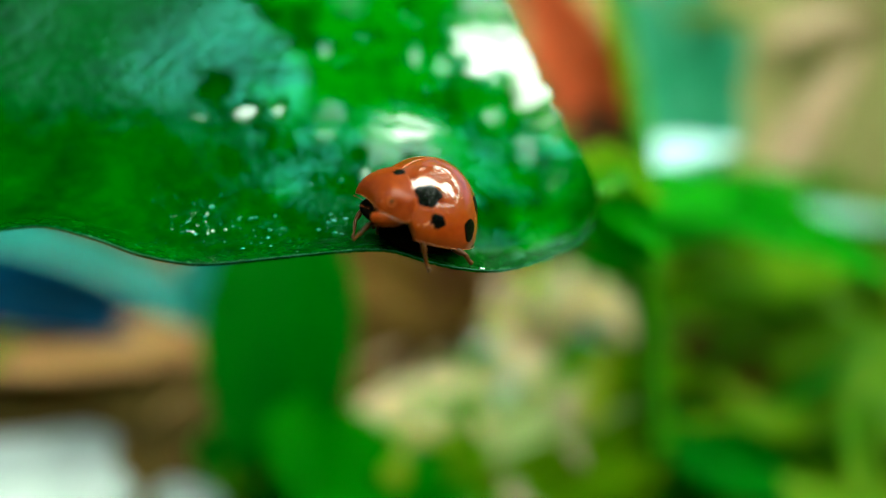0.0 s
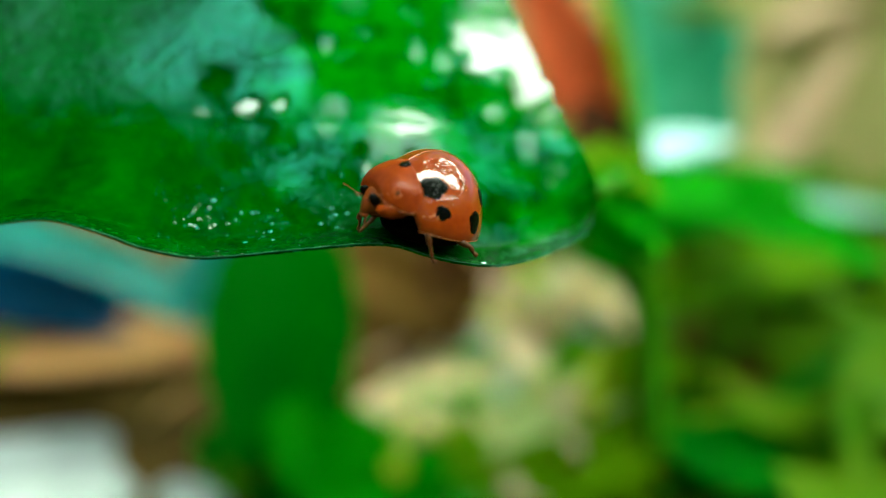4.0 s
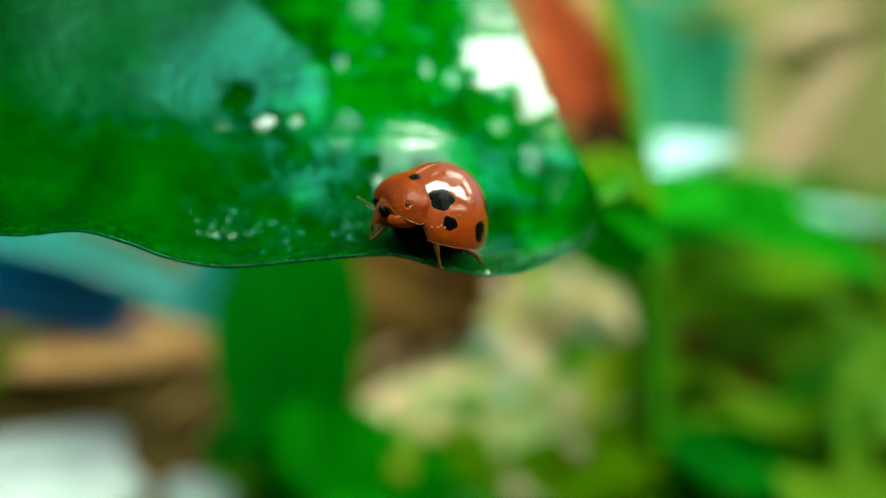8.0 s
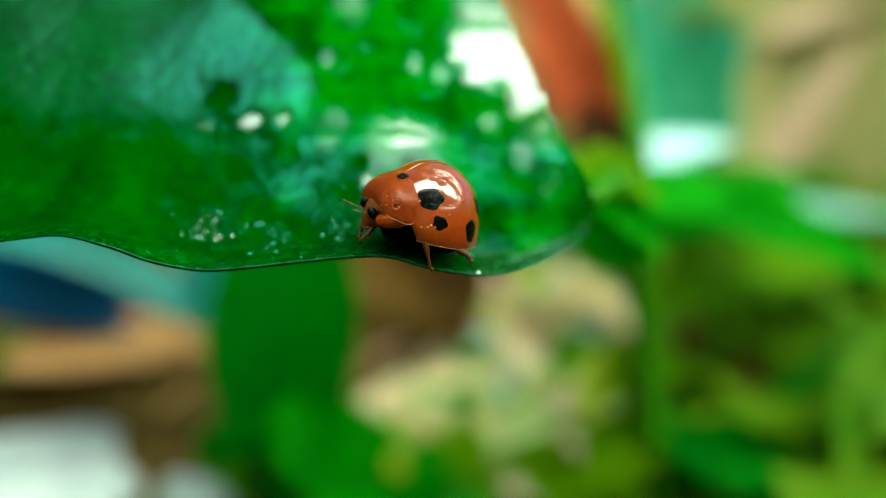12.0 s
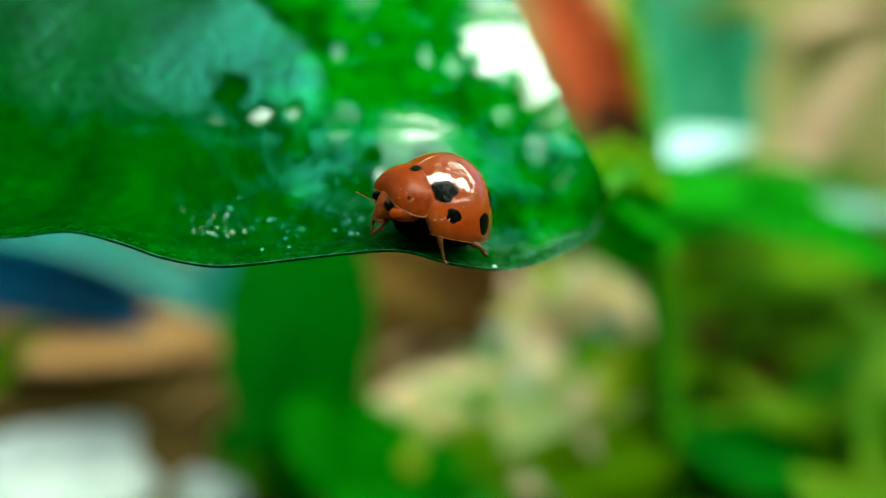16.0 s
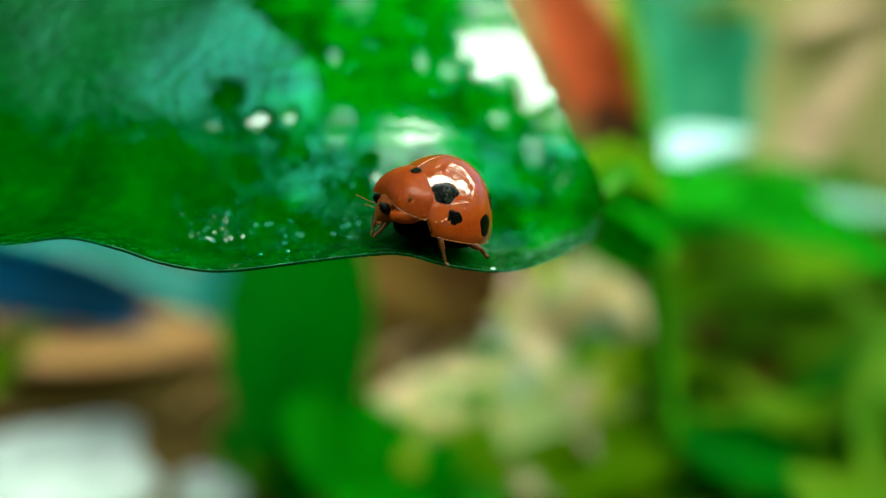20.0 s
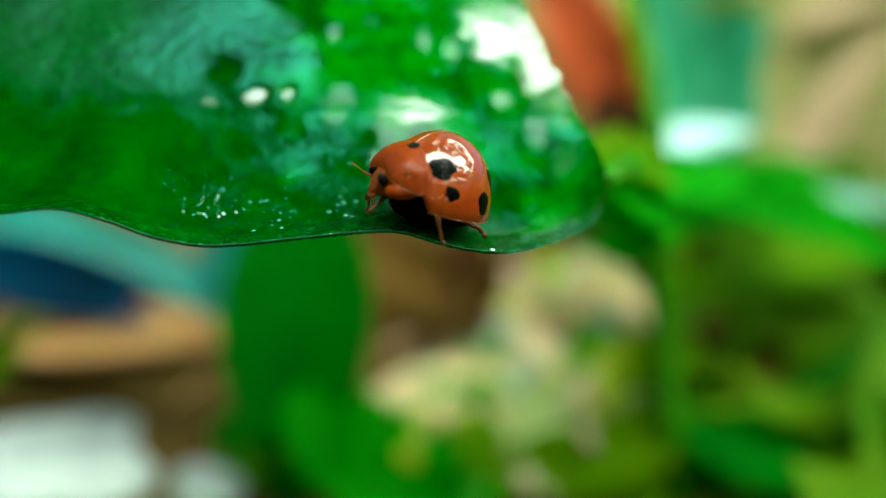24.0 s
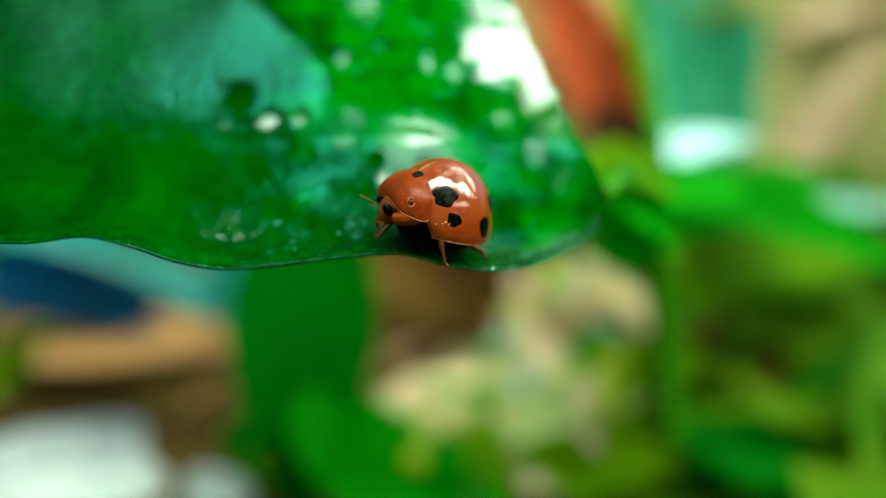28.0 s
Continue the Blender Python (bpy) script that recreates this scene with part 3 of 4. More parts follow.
    for k, (u, v) in enumerate(((0.83, 0.80), (0.77, 0.70), (0.72, 0.84), (0.70, 0.66), (0.66, 0.9))):
        ball("fleck", shield(u, v) / MM, (0.035, 0.025, 0.025), SHELL_RIM, pron, label="pale fleck", bumps=0.4)
    # Pale flecks for scratches, and for tiny glints put into the colour.
    for k, place in enumerate(((1.2, 2.2, 0.55), (1.1, 2.3, 0.70), (0.9, 2.3, 0.60), (1.75, 1.6, 1.2), (0.2, 2.3, 1.3), (-0.6, 2.0, 1.9), (1.4, 2.0, 0.42), (-1.5, 1.8, 0.9))):
        ball("fleck", warped(outward(Vector(place), 0.005)), (0.07 if k < 3 else 0.03, 0.03, 0.03), SHELL_RIM, cases[1], (0, 30 * k, 20), "pale fleck", 0.5)
    ball("cheek", (2.28, 1.16, 0.80), (0.80, 0.46, 0.38), PRON, bug, (0, 8, -12), "orange underside of the neck shield", 0.1)
    ball("abdomen", (-0.15, 0, -0.30), (2.2, 2.1, 0.75), BELLY, bug, label="dark underside")
    ball("thorax", (1.9, 0, 0.62), (1.0, 1.45, 0.50), BELLY, bug, label="dark underside")

    bm = bmesh.new()
    bmesh.ops.create_uvsphere(bm, u_segments=28, v_segments=18, radius=1)
    for v in bm.verts:
        snout = max(0, v.co.x) ** 2
        v.co = Vector((v.co.x * 0.80 + 0.36, v.co.y * 0.78 * (1 - 0.3 * snout), v.co.z * 0.68 * (1 - 0.2 * snout) - 0.45 * snout - 0.14)) * MM
    head = part("head", bm, HEAD, bug, "tan head")
    head.location = NECK * MM
    for side in (1, -1):
        ball("eye", (0.90 if side > 0 else 0.78, (0.74 if side > 0 else 0.50) * side, 0.08), (0.23, 0.16, 0.34 if side > 0 else 0.28), EYE_BLACK, head, (18 * side, 28, 25 * side), "black eye")
        limb("antenna", [(0.95, 0.34 * side, -0.05), (1.25, 0.50 * side, 0.10), (1.55, 0.62 * side, 0.32), (1.72, 0.68 * side, 0.42)], [0.03, 0.018, 0.018, 0.035], head, HEAD)
        limb("palp", [(0.95, 0.22 * side, -0.75), (1.12, 0.36 * side, -0.90), (1.10, 0.40 * side, -1.12)], [0.05, 0.05, 0.08], head, HEAD)
    ball("lip", (1.00, 0, -0.72), (0.20, 0.36, 0.12), HEAD, head, (0, 35, 0), "pale upper lip")

    limb("leg", [(1.9, 0.1, 0.35), (2.7, 0.25, 0.2), (3.05, 0.4, -0.05), (3.32, 0.45, -0.25), (3.48, 0.45, -0.42)], [0.14, 0.12, 0.09, 0.075, 0.07], bug)
    limb("leg", [(1.9, -0.9, 0.2), (2.4, -1.2, 0.3), (2.85, -0.8, 0.0), (3.0, -0.5, -0.45), (3.1, -0.4, -0.65)], [0.15, 0.13, 0.09, 0.06, 0.07], bug)
    limb("leg", [(0.6, 1.2, -0.1), (1.15, 2.05, 0.05), (1.05, 2.35, -0.62), (0.97, 2.45, -0.98), (0.88, 2.58, -1.12)], [0.15, 0.14, 0.085, 0.06, 0.085], bug)
    limb("leg", [(0.4, -1.2, -0.1), (0.8, -2.3, 0.0), (0.8, -2.7, -0.6), (0.8, -2.8, -0.9)], [0.22, 0.20, 0.12, 0.08], bug)
    limb("leg", [(-0.6, 1.2, -0.2), (-0.45, 2.15, -0.40), (-0.85, 2.4, -0.55), (-1.0, 2.5, -0.78), (-1.16, 2.58, -0.92)], [0.18, 0.16, 0.12, 0.09, 0.11], bug)
    limb("leg", [(-0.8, -1.2, -0.1), (-1.4, -2.2, -0.1), (-1.8, -2.5, -0.6), (-2.0, -2.6, -0.9)], [0.22, 0.20, 0.12, 0.08], bug)
    return bug, head


# ---------------------------------------------------------------- assembly
build_ground()
main_leaf = build_main_leaf()
ladybird, bug_head = build_beetle()

_rng = random.Random(8)
for _i in range(34):
    _s = _rng.uniform(0.03, 0.09) if _i % 5 else 0.10
    bead(main_leaf, _rng.gauss(-11.3, 0.95), 2.4 + 1.6 * _rng.random(), (_s, _s * _rng.uniform(0.4, 0.8)), _i % 3 != 1, flat=0.4, water=WATER if _i % 2 == 0 else THIN_WATER)
bead(main_leaf, -10.35, 3.55, (0.16, 0.07), True, flat=0.3, water=THIN_WATER)
for _i in range(34):
    _s = _rng.uniform(0.04, 0.13)
    bead(main_leaf, _rng.uniform(-9.0, -3.2), 1.4 + 2.8 * _rng.random(), (_s, _s * _rng.uniform(0.4, 0.8)), _i % 3 != 1, flat=0.4, water=THIN_WATER)
for _i in range(14):
    _s = _rng.uniform(0.012, 0.028)
    bead(main_leaf, _rng.uniform(-9, 4.5), 0.03 + 0.2 * _rng.random(), (_s * 1.8, _s), _i % 2 == 0, flat=0.6)
for _i in range(90):
    _s = _rng.uniform(0.015, 0.05)
    bead(main_leaf, _rng.uniform(-13, -2.8), 0.5 + 3.2 * _rng.random(), (_s, _s * _rng.uniform(0.5, 0.9)), _i % 5 == 0, flat=0.6, fine=(8, 4), water=THIN_WATER)
bead(main_leaf, 2.1, 0.25, (0.16, 0.10), True)

shrub = new("shrub")
tagged(shrub, "leafy green shrub with upright stalks", "shrub")
shrub.location = (0, 0, 0)


def spray(mat, width, base, tip, face=None, **more):
    """A leaf of the shrub behind."""
    return leaf(shrub, base, tip, width * 1.3 * MM, face or (UP * 0.7 - AWAY), mat, **more)


def stalk(points, radii):
    return part("stalk", tube(points, [r * 1.3 * MM for r in radii], 10), STEM, shrub)


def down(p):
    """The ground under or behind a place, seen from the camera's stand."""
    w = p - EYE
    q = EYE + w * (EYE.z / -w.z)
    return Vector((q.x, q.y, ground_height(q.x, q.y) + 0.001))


# upright stalks, rooted in the soil
stalk(bezier(on(317, -596, 86), on(281, -117, 81), on(258, 115, 75), 14), [1.2] * 8 + [1.0] * 7)
stalk(bezier(on(270, 110, 75), on(268, 222, 81), on(216, 413, 88), 10), [0.9 - 0.04 * i for i in range(11)])
stalk(bezier(on(270, 82, 77), on(380, 141, 98), on(527, 82, 117), 10), [0.7] * 11)
stalk(bezier(on(-165, -633, 101), on(-165, -264, 99), on(-135, 82, 94), 12), [1.0] * 13)
stalk(bezier(on(-622, -596, 96), on(-666, -191, 94), on(-622, 82, 86), 12), [1.0] * 13)

# leaves on the right
spray(GREEN, 7.0, on(270, 89, 75), on(630, -21, 86), face=UP * 0.8 - AWAY, wave=0.1)
spray(MID, 6.5, on(373, -330, 80), on(640, -80, 95), face=UP * 0.8 - AWAY, wave=0.1)
spray(LIME, 6.5, on(288, -58, 79), on(571, 8, 104), face=UP * 0.8 - AWAY, wave=0.1)
spray(OLIVE, 6.5, on(303, -264, 82), on(571, -205, 99), face=UP * 0.8 - AWAY, wave=0.1)
spray(GREEN, 5.0, on(270, 30, 75), on(166, 104, 64), face=UP * 0.8 - AWAY, wave=0.1)
spray(GREEN, 6.0, on(262, 15, 78), on(498, 104, 91), face=UP * 0.8 - AWAY, wave=0.1)
spray(LIME, 6.0, on(299, -205, 83), on(189, -331, 81), face=UP * 0.8 - AWAY, wave=0.1)
spray(LIME, 6.0, on(299, -338, 81), on(85, -294, 88), face=UP * 0.8 - AWAY, wave=0.1)
spray(LIME, 5.0, on(295, -161, 83), on(402, -117, 109), face=UP * 0.8 - AWAY, wave=0.1)
spray(UMBER, 8.0, on(318, -170, 90), on(440, -105, 96), face=UP * 0.8 - AWAY)
spray(OLIVE, 8.0, on(306, -220, 91), on(645, -95, 99), face=UP * 0.8 - AWAY, wave=0.1)
spray(OLIVE, 6.0, on(310, -316, 81), on(454, -242, 91), face=UP * 0.8 - AWAY, wave=0.1)
spray(LIME, 5.0, on(306, -338, 81), on(203, -264, 86), face=UP * 0.8 - AWAY, wave=0.1)
spray(MID, 6.0, on(303, -250, 78), on(527, -301, 78), face=UP * 0.8 - AWAY, wave=0.1)
spray(MID, 6.0, on(432, -345, 77), on(638, -272, 81), face=UP * 0.8 - AWAY, wave=0.1)
spray(MID, 6.0, on(306, -286, 83), on(527, -345, 81), face=UP * 0.8 - AWAY, wave=0.1)
spray(LIME, 4.5, on(295, -117, 82), on(222, -191, 88), face=UP * 0.8 - AWAY, wave=0.1)
spray(MID, 7.0, on(299, -235, 83), on(616, -147, 109), face=UP * 0.8 - AWAY, wave=0.1)
spray(LIME, 7.5, on(320, -10, 116), on(560, -30, 120), face=UP - AWAY * 0.4, curl=0.05)
spray(LIME, 8.5, on(325, -70, 112), on(560, -95, 114), face=UP - AWAY * 0.4, curl=0.05)
spray(LIME, 6.0, on(430, -130, 106), on(600, -60, 112), face=UP - AWAY * 0.4, curl=0.05)
spray(LIME, 6.5, on(330, -180, 102), on(470, -225, 98), face=UP - AWAY * 0.4, curl=0.05)
spray(MATT, 13.0, on(336, 89, 120), on(317, 428, 127), curl=0.05, face=UP * 0.6 - AWAY, wave=0.3)
spray(MATT, 8.0, on(317, 148, 96), on(222, 391, 109), curl=0.05, face=UP - AWAY * 0.4)
spray(LIME, 1.5, on(276, 115, 77), on(220, 369, 83), face=UP * 0.5 - AWAY)
spray(LIME, 4.5, on(266, 74, 78), on(166, 126, 78), face=UP - AWAY * 0.6)
spray(GREEN, 5.0, on(281, -29, 81), on(166, 15, 86), face=UP * 0.8 - AWAY)
# A glint of sky among the leaves, put into a white leaf's colour.
spray(PALE_GLINT, 6.5, on(281, 115, 86), on(398, 148, 96), face=UP - AWAY * 0.4, curl=0.02)
# The fainter glint farther right, put into a greyer leaf's colour.
spray(FAINT_GLINT, 5.0, on(440, 55, 109), on(645, 41, 109), face=UP - AWAY * 0.4, curl=0.02)

# young leaves close behind the tip of the leaf with the beetle
spray(LIME, 4.4, on(285, 85, 62), on(170, 128, 56), face=UP * 0.8 - AWAY, wave=0.1)
spray(GREEN, 5.6, on(290, 20, 60), on(185, 95, 54), face=UP * 0.8 - AWAY, wave=0.1)
spray(GREEN, 4.4, on(285, 0, 60), on(175, 50, 55), face=UP * 0.8 - AWAY, wave=0.1)
spray(GREEN, 4.4, on(265, 60, 60), on(390, 95, 70), face=UP * 0.8 - AWAY, wave=0.1)

# leaves on the left
spray(TEAL, 7.5, on(-695, 67, 107), on(-180, -110, 104), face=glint(on(-430, -21, 107)), curl=0.03)
# Shaded hollow under the teal leaf, put in as a near-black leaf.
spray(HOLLOW_SHADE, 7.6, on(-703, -14, 99), on(-312, -99, 100), face=UP * 0.5 - AWAY, curl=0.03)
spray(TEAL, 14.0, on(-128, 74, 99), on(-334, -132, 104), face=glint(on(-224, -43, 101)), curl=0.02)
spray(MID, 12.5, on(-178, 74, 86), on(-205, -360, 81), curl=0.05, face=UP * 0.8 - AWAY)
spray(GREEN, 10.0, on(-231, -205, 91), on(41, -382, 78), face=UP * 0.8 - AWAY)
spray(GREEN, 5.0, on(-165, -264, 91), on(-253, -88, 94), face=UP * 0.8 - AWAY)

spray(GREEN, 6.5, on(-185, -180, 82), on(-115, -350, 77), face=UP * 0.8 - AWAY, wave=0.2)
spray(MID, 5.5, on(-270, -30, 92), on(-150, -190, 88), face=UP * 0.8 - AWAY, wave=0.2)
spray(MID, 4.0, on(-300, -225, 88), on(-215, -330, 84), face=UP * 0.8 - AWAY, wave=0.2)
spray(BROWN, 10.0, on(-560, -142, 95), on(-250, -122, 97), face=UP - AWAY * 0.5, curl=0.03)
spray(LIME, 5.0, on(-622, -191, 101), on(-518, -88, 107), face=UP * 0.8 - AWAY)

# withered leaves that still hang on the shrub
spray(UMBER, 9.0, on(-135, 8, 117), on(71, -88, 120), curl=0.05)
spray(GREEN, 7.0, on(-165, -301, 78), on(85, -327, 81), curl=0.05)
spray(LIME, 3.5, on(-261, -301, 81), on(-194, -220, 86), curl=0.05)
spray(GREEN, 4.0, on(-261, -235, 91), on(-165, -147, 96), curl=0.05)
spray(GOLD, 4.5, on(152, -154, 99), on(262, -124, 101), curl=0.05)
spray(GOLD, 4.0, on(108, -205, 101), on(203, -154, 104), curl=0.05)
spray(LIME, 6.0, on(270, -264, 81), on(12, -316, 83), curl=0.05)
spray(GREEN, 5.0, on(247, -242, 86), on(108, -331, 82), curl=0.05)
spray(GREEN, 2.6, on(211, -110, 95), on(148, -147, 96), curl=0.05)
spray(GREEN, 2.4, on(78, -194, 96), on(-3, -183, 98), curl=0.05)
spray(GREEN, 3.0, on(240, -228, 91), on(130, -264, 90), curl=0.05)
spray(CREAM, 4.0, on(-47, -246, 91), on(-106, -275, 88), face=UP - AWAY * 0.5, curl=0.05)
spray(PALE_GLINT, 4.5, on(225, -213, 95), on(130, -183, 99), face=UP - AWAY * 0.5, curl=0.05)
spray(PINK, 3.5, on(166, -316, 81), on(85, -301, 82), face=UP - AWAY * 0.5, curl=0.05)
spray(GREEN, 4.0, on(-106, -294, 79), on(-18, -323, 79), curl=0.05)
spray(CREAM, 6.5, on(-113, -242, 94), on(78, -158, 104), curl=0.05)
spray(CREAM, 9.0, on(141, -69, 120), on(270, -88, 118), face=UP - AWAY * 0.5, curl=0.05)
spray(PALE, 6.5, on(270, -183, 94), on(49, -250, 91), curl=0.05)
spray(CREAM, 6.5, on(192, -42, 104), on(258, -108, 100), face=UP + RIGHT * 0.4 - AWAY * 0.2, curl=0.05)
spray(CREAM, 9.0, on(165, -25, 118), on(258, -105, 112), face=UP - AWAY * 0.25, curl=0.05)
spray(CREAM, 6.0, on(160, -90, 112), on(240, -62, 112), face=UP - AWAY * 0.25, curl=0.05)
spray(MID, 2.6, on(215, -122, 104), on(178, -150, 100), curl=0.05)
spray(PINK, 5.5, on(85, -50, 116), on(118, -140, 112), face=UP - AWAY * 0.25, curl=0.05)
spray(CREAM, 5.5, on(85, -130, 110), on(145, -175, 106), face=UP - AWAY * 0.25, curl=0.05)
spray(PALE, 6.5, on(10, -165, 106), on(130, -205, 100), face=UP - AWAY * 0.25, curl=0.05)
spray(PINK, 4.0, on(150, -190, 86), on(240, -225, 84), face=UP - AWAY * 0.25, curl=0.05)
spray(GOLD, 3.0, on(225, -150, 86), on(200, -230, 84), face=UP - AWAY * 0.25, curl=0.05)
spray(PINK, 4.0, on(82, -43, 112), on(148, -169, 109), curl=0.05)
spray(MAROON_SHADE, 7.0, on(4, 15, 120), on(71, -124, 122), curl=0.05)
spray(CREAM, 4.5, on(71, -117, 109), on(166, -191, 107), curl=0.05)
# Dark leaf laid over the rust leaf's lower end for the shade there.
spray(MAROON_SHADE, 5.0, on(238, 100, 78), on(196, 205, 80), face=-AWAY + RIGHT * 0.2 - UP * 0.3)
# small withered and yellowing leaves low between the stalks
_rng = random.Random(14)
for _i in range(44):
    _x, _y = _rng.uniform(640, 1130), _rng.uniform(500, 850)
    if _x < 860 and _y < 640:
        continue
    _d = 65 / ((_y - 441) / 1358 * 0.906 + 0.4226) * _rng.uniform(0.78, 0.93)
    _p = on((_x - 784) / 1.358, (441 - _y) / 1.358, _d)
    _a = _rng.uniform(0, 6.28)
    _q = _p + (RIGHT * math.cos(_a) + UP * math.sin(_a) * 0.6 + AWAY * _rng.uniform(-0.4, 0.4)) * _rng.uniform(4, 8) * MM
    _m = _rng.choice((CREAM, GOLD, GREEN, PINK, CREAM, LIME, PALE_GLINT, GREEN) if _y < 760 else (GREEN, GOLD, LIME, GREEN, PINK))
    leaf(shrub, _p, _q, _rng.uniform(2.0, 4.2) * MM, UP - AWAY * _rng.uniform(0.3, 0.8) + RIGHT * _rng.uniform(-0.4, 0.4), _m, n=10, seed=_i)
for _i in range(36):
    _x, _y = _rng.uniform(850, 1140), _rng.uniform(500, 790)
    _d = 65 / ((_y - 441) / 1358 * 0.906 + 0.4226) * _rng.uniform(0.86, 0.96)
    _p = on((_x - 784) / 1.358, (441 - _y) / 1.358, _d)
    _a = _rng.uniform(0, 6.28)
    _q = _p + (RIGHT * math.cos(_a) + UP * math.sin(_a) * 0.6 + AWAY * _rng.uniform(-0.4, 0.4)) * _rng.uniform(5, 9) * MM
    leaf(shrub, _p, _q, _rng.uniform(2.5, 5.0) * MM, UP - AWAY * _rng.uniform(0.1, 0.5) + RIGHT * _rng.uniform(-0.3, 0.5), _rng.choice((CREAM, CREAM, GOLD, PALE_GLINT, GREEN, PINK, PALE)), n=10, seed=_i)
spray(RUST, 7.4, on(244, 100, 82), on(80, 443, 86), face=-AWAY + RIGHT * 0.2 + UP * 0.5)
spray(BROWN, 2.2, on(118, 262, 79), on(68, 420, 82), face=-AWAY + RIGHT * 0.2 + UP * 0.5)
spray(SAND, 50, on(527, 15, 140), on(468, 443, 160), face=UP - AWAY * 0.3, curl=0.02)

for _i, (_a, _b, _w, _m) in enumerate((((1310, 420), (1560, 40), 9, PINK), ((1420, 400), (1640, 150), 7, SAND), ((1380, 60), (1640, -20), 9, PINK), ((1330, 330), (1420, 420), 8, MATT), ((1300, 250), (1480, -40), 5, SAND))):
    leaf(shrub, on((_a[0] - 784) / 1.358, (441 - _a[1]) / 1.358, 138 + 3 * _i), on((_b[0] - 784) / 1.358, (441 - _b[1]) / 1.358, 146 + 3 * _i), _w * MM, UP - AWAY * 0.5, _m, curl=0.05)
spray(OLIVE, 3.5, on(292, 310, 118), on(430, 317, 124), curl=0.05)

# ---------------------------------------------------------------- fallen leaves and stones
FACE = UP - AWAY * 0.6


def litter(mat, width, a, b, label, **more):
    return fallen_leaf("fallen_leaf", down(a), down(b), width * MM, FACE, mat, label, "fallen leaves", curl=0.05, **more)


litter(BROWN, 22, on(-600, -150, 100), on(-235, -118, 100), "brown dry fallen leaf on the soil")
litter(BROWN, 5, on(-386, -272, 100), on(-261, -147, 100), "narrow brown dry fallen leaf")
litter(UMBER, 22, on(-135, -161, 100), on(71, -43, 100), "dark brown dry fallen leaf")
litter(PINK, 7, on(85, -43, 100), on(159, -183, 100), "faded pinkish fallen leaf")
litter(CREAM, 17, on(130, -58, 100), on(277, -110, 100), "bleached cream fallen leaf")
litter(CREAM, 11, on(-121, -250, 100), on(85, -154, 100), "bleached cream fallen leaf")
litter(PALE, 13, on(41, -264, 100), on(262, -176, 100), "pale green fallen leaf")
litter(SAND, 60, on(343, 82, 100), on(630, 281, 100), "large straw-coloured fallen leaf")

# many small pale leaves that have dropped between the stalks
_rng = random.Random(21)
for _i in range(60):
    _p = on(_rng.uniform(-100, 260), _rng.uniform(-300, -40), 100)
    if (_p - EYE).dot(RIGHT) < 7 * MM and (_p - EYE).dot(UP) > -15 * MM:
        continue
    _q = _p + RIGHT * _rng.uniform(-9, 9) * MM + UP * _rng.uniform(-5, 5) * MM
    _m, _label = _rng.choice(((CREAM, "small bleached cream fallen leaf"), (PALE, "small pale green fallen leaf"), (CREAM, "small bleached cream fallen leaf"), (GOLD, "small yellow fallen leaf"), (LIME, "small yellow-green fallen leaf"), (PINK, "small faded pinkish fallen leaf")))
    litter(_m, _rng.uniform(4, 8), _p, _q, _label, n=10, seed=_i)

def stone(p, size, label):
    bm = bmesh.new()
    bmesh.ops.create_icosphere(bm, subdivisions=3, radius=1)
    for v in bm.verts:
        k = 1 + 0.4 * noise.noise(v.co * 1.3 + Vector(p) * 50)
        v.co = Vector((v.co.x * size[0], v.co.y * size[1], v.co.z * size[2])) * k * MM
    ob = part("stone", bm, WHITE)
    ob.location = p
    tagged(ob, label, "stone", "pale stones")


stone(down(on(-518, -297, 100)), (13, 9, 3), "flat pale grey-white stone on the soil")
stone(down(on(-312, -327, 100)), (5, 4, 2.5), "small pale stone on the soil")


# ---------------------------------------------------------------- foliage added out of view to shape the light
def build_unseen_foliage():
    rng = random.Random(4)
    bm = bmesh.new()
    for _ in range(9000):
        way = Vector((rng.gauss(0, 1), rng.gauss(0, 1), rng.gauss(0, 1))).normalized()
        el, az = math.degrees(math.asin(way.z)), math.degrees(math.atan2(way.x, way.y))
        if el < -8 or (abs(az) < 75 and el < 24):
            continue
        if abs(az) < 75 and rng.random() < (0.6 if el < 45 else 0.2 if el < 67 else 0.0):      # thinner ahead, towards the light
            continue
        # The strip left open sets the long glint on the wing cases.
        gap = math.degrees(math.asin(max(-1, min(1, way.y + 0.04))))      # from the strip of open sky that runs overhead from left to right
        if -14 < gap < 4.5 and el > 52 or -7 < gap < 4 and az > 0 and el > 28:
            continue
        c = way * rng.uniform(0.30, 0.60) + Vector((0, 0.03, 0.06))
        if c.z < 0.02:
            continue
        axis = Vector((rng.uniform(-1, 1), rng.uniform(-1, 1), rng.uniform(-0.8, 0.4))).normalized()
        side = axis.cross(Vector((rng.uniform(-1, 1), rng.uniform(-1, 1), 1))).normalized()
        n = axis.cross(side)
        ln, w = rng.uniform(0.03, 0.05), rng.uniform(0.010, 0.018)
        v = [bm.verts.new(q) for q in (c - axis * ln, c - axis * ln * 0.2 + side * w + n * 0.004, c + axis * ln, c - axis * ln * 0.2 - side * w + n * 0.004)]
        bm.faces.new((v[0], v[1], v[2]))
        bm.faces.new((v[0], v[2], v[3]))
    ob = part("unseen_foliage", bm, DEEP)
    tagged(ob, "dense green foliage added out of view to shape the light", "foliage", kind="stuff")


build_unseen_foliage()


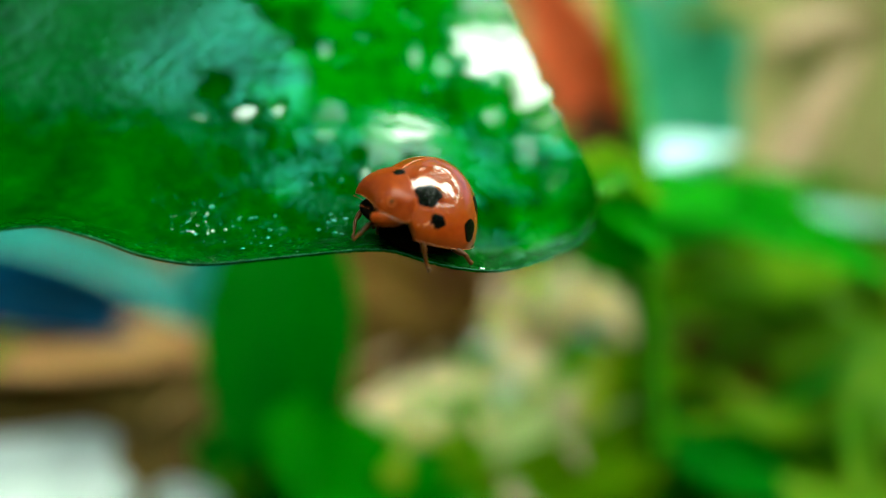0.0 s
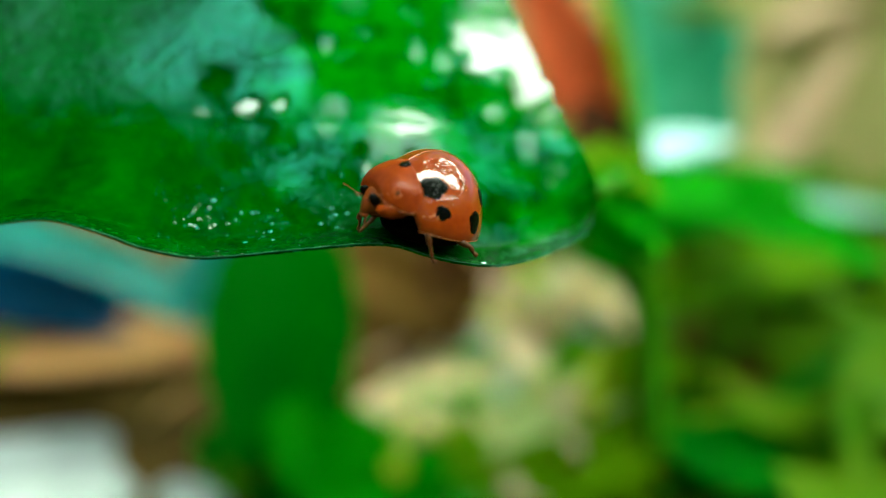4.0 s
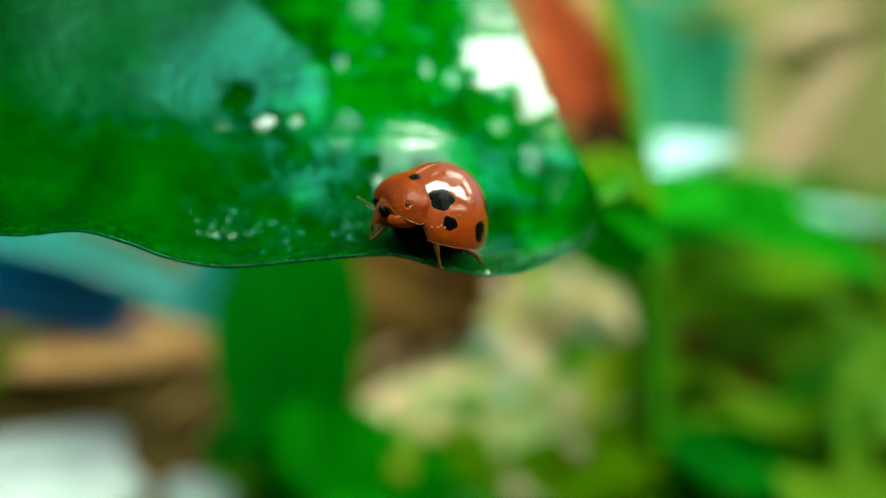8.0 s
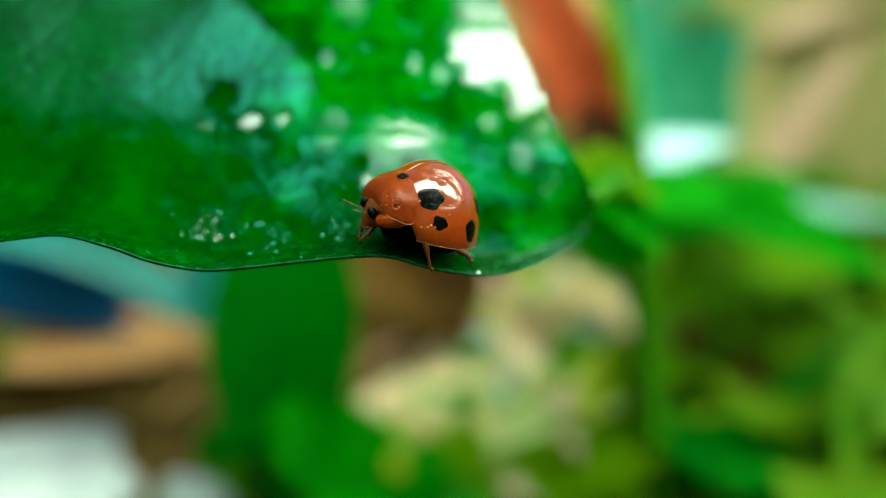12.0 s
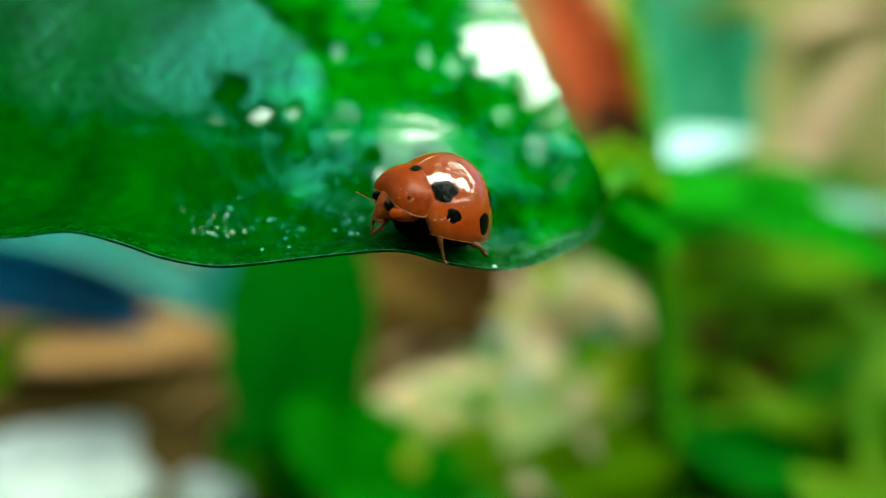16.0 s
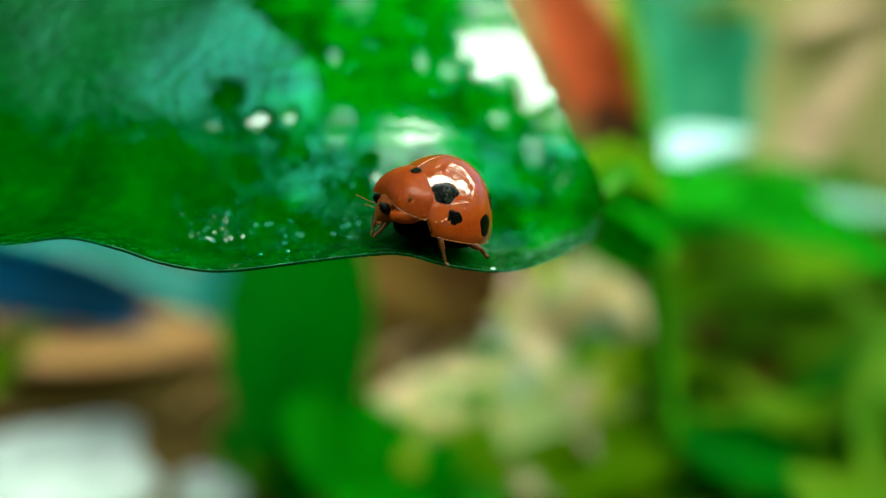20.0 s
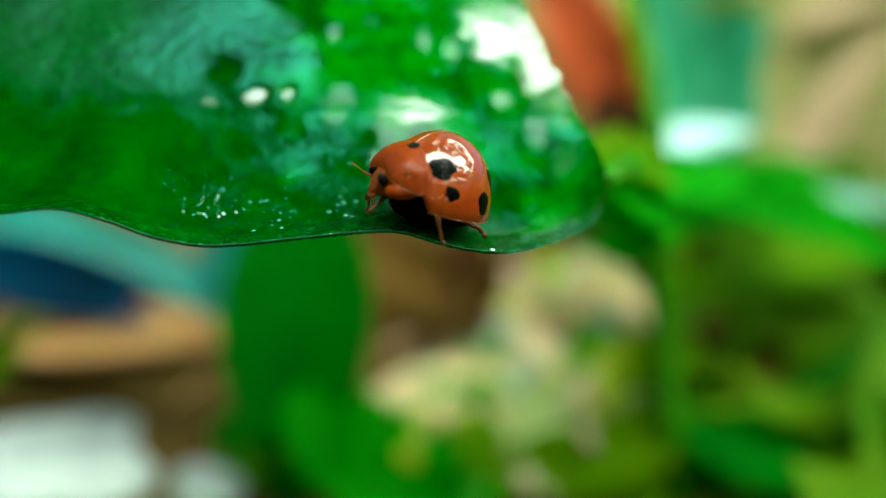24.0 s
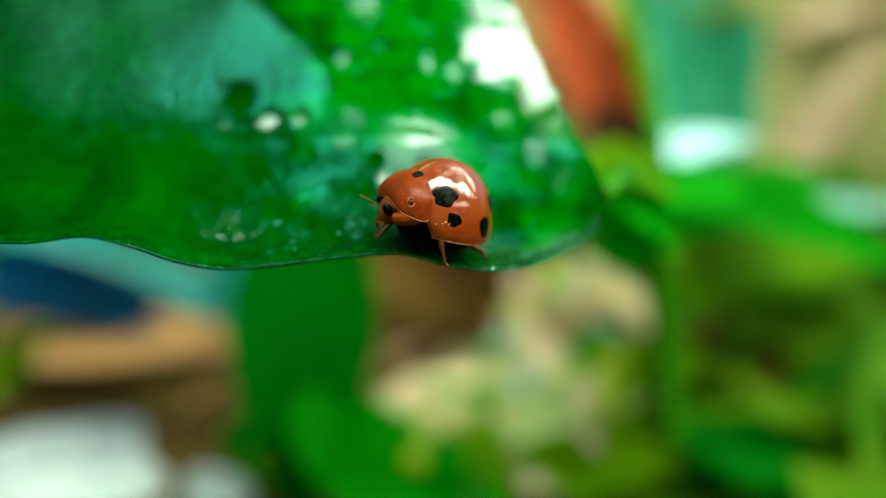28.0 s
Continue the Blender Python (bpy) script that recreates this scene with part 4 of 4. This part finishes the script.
def build_ground_cover():
    rng = random.Random(9)
    bm = bmesh.new()
    for _ in range(9000):
        x, y = rng.uniform(-0.03, 0.40), rng.uniform(0.05, 0.34)
        green = 0.5 * noise.noise(Vector((x * 16, y * 12, 1))) + 14 * (x - 0.026 - 0.12 * (y - 0.10))
        if green < 0.0:
            continue
        c = Vector((x, y, ground_height(x, y) + rng.uniform(0.001, 0.016)))
        a = rng.uniform(0, 6.283)
        axis = Vector((math.cos(a), math.sin(a), rng.uniform(-0.2, 0.6))).normalized()
        side = axis.cross(Vector((rng.uniform(-0.4, 0.4), rng.uniform(-0.4, 0.4), 1))).normalized()
        up = side.cross(axis)
        ln, w = rng.uniform(0.006, 0.013), rng.uniform(0.002, 0.0045)
        v = [bm.verts.new(q) for q in (c - axis * ln, c + side * w + up * 0.001, c + axis * ln, c - side * w + up * 0.001, c)]
        for i, j in ((0, 1), (1, 2), (2, 3), (3, 0)):
            bm.faces.new((v[i], v[j], v[4]))
    ob = part("ground_cover", bm, WEED)
    tagged(ob, "low yellow-green weeds growing over the soil", "weeds", kind="stuff")


build_ground_cover()


# ---------------------------------------------------------------- motions
def motions():
    def swing(a, b, c):
        return Matrix.Translation(PIVOT) @ pose(0, 0, 0, a, b, c)

    sway = [
        (0.0, swing(-0.35, -0.07, -0.47)),
        (0.5, swing(-0.49, 0.55, -0.38)),
        (1.0, swing(-0.69, 0.36, -1.13)),
        (1.5, swing(-0.92, 0.32, 0.25)),
        (2.0, swing(-0.52, 0.27, 0.25)),
        (2.5, swing(-0.40, 0.51, 0.23)),
        (3.0, swing(-0.42, 0.44, -1.24)),
        (3.5, swing(-0.62, 0.58, -0.98)),
        (5.5, swing(-0.58, 0.55, -0.74)),
        (6.0, swing(-0.84, 0.00, -0.78)),
        (6.5, swing(-0.58, 0.57, -0.54)),
        (7.0, swing(-0.47, 0.49, -0.89)),
        (7.5, swing(-0.12, 0.46, -1.66)),
        (8.0, swing(-0.11, -0.13, -1.74)),
        (8.5, swing(0.24, -0.61, -0.95)),
        (9.0, swing(0.70, -0.41, -1.13)),
        (9.5, swing(0.40, -0.55, -1.13)),
        (10.0, swing(0.62, -1.52, -1.19)),
        (10.5, swing(0.50, -0.87, -0.98)),
        (11.0, swing(1.04, 0.54, -1.53)),
        (11.5, swing(0.56, 0.37, -1.20)),
        (12.0, swing(0.14, -0.38, -1.12)),
        (12.5, swing(-0.30, 0.22, -0.56)),
        (14.5, swing(-0.15, 0.15, 0.21)),
        (15.0, swing(-0.12, -0.18, 0.56)),
        (15.5, swing(-0.00, -0.21, 0.71)),
        (16.0, swing(0.49, -0.17, 0.54)),
        (16.5, swing(0.13, 0.09, 0.38)),
        (17.0, swing(0.12, -0.02, 0.17)),
        (17.5, swing(0.61, -0.20, 0.28)),
        (18.0, swing(0.54, 0.28, 1.23)),
        (18.5, swing(0.95, -0.03, 0.36)),
        (19.0, swing(0.33, 0.32, 0.75)),
        (19.5, swing(-0.08, -0.58, 0.88)),
        (20.0, swing(-0.37, -0.34, 1.34)),
        (20.5, swing(0.39, -0.31, -0.39)),
        (21.0, swing(0.78, 0.10, -0.06)),
        (21.5, swing(0.14, -0.41, 0.73)),
        (23.5, swing(-0.59, 0.14, 0.29)),
        (24.0, swing(-0.64, 0.30, 0.65)),
        (24.5, swing(0.14, 0.59, 0.72)),
        (25.0, swing(-0.19, -0.84, 0.85)),
        (25.5, swing(-0.00, -0.20, 0.84)),
        (26.0, swing(-0.77, -0.16, -0.45)),
        (26.5, swing(-0.36, -0.07, 0.72)),
        (27.0, swing(0.17, -0.49, 0.27)),
        (27.5, swing(1.15, -0.10, 0.91)),
        (28.0, swing(1.13, -0.41, -0.17)),
    ]
    seat = Matrix.Translation(-PIVOT) @ beetle_seat()
    walk(main_leaf, sway)

    # the beetle crouches at first and then rises on its legs: millimetres to the right and up
    side = [(0, -0.17), (0.5, -0.20), (1, -0.09), (1.5, -0.17), (2.5, -0.15), (3.5, -0.09), (5.5, 0), (8, 0.05), (9, 0.04), (10, 0.2), (11, 0.08), (12, 0.05), (14.5, 0), (16, -0.05), (19, 0.02), (24, -0.02), (28, 0.02)]
    lift = [(0, -0.24), (0.5, -0.30), (1, -0.31), (1.5, -0.27), (2, -0.20), (3.5, -0.19), (5.5, -0.09), (7, -0.03), (9, 0.01), (12, 0), (14.5, 0.03), (17, 0.03), (19, 0.03), (21, 0.08), (25, 0.08), (28, 0.05)]
    walk(ladybird, [(t, Matrix.Translation((RIGHT * spline(side, t) + UP * spline(lift, t)) * MM) @ m @ seat) for t, m in sway])

    def nod(down, turn, back=0.0):
        return Matrix.Translation((NECK - Vector((back, 0, 0))) * MM) @ pose(0, 0, 0, 0, down, turn)

    walk(bug_head, [(0.0, nod(14, -14, 0.75)), (0.4, nod(8, 4, 0.25)), (1.0, nod(2, 12)), (1.5, nod(-4, 12)), (2.0, nod(0, 10)), (2.6, nod(6, 2)),
                    (3.5, nod(4, -2)), (5.5, nod(8, -4)), (6.0, nod(10, -2)), (7.0, nod(6, -6)), (8.0, nod(8, -6)), (9.0, nod(10, -4)), (10.0, nod(12, 0)),
                    (11.0, nod(10, 0)), (12.0, nod(12, -4)), (14.5, nod(0, 2)), (15.0, nod(-8, 3)), (16.0, nod(8, 4)), (17.0, nod(6, -14)), (18.0, nod(4, 8)),
                    (19.0, nod(2, 10)), (20.0, nod(12, -8)), (20.5, nod(4, -8)), (21.0, nod(8, -4)), (21.5, nod(12, -6)), (23.5, nod(4, 0)), (24.0, nod(2, -4)),
                    (25.0, nod(4, -6)), (26.0, nod(8, -4)), (27.0, nod(10, -2)), (28.0, nod(8, -6))])


motions()
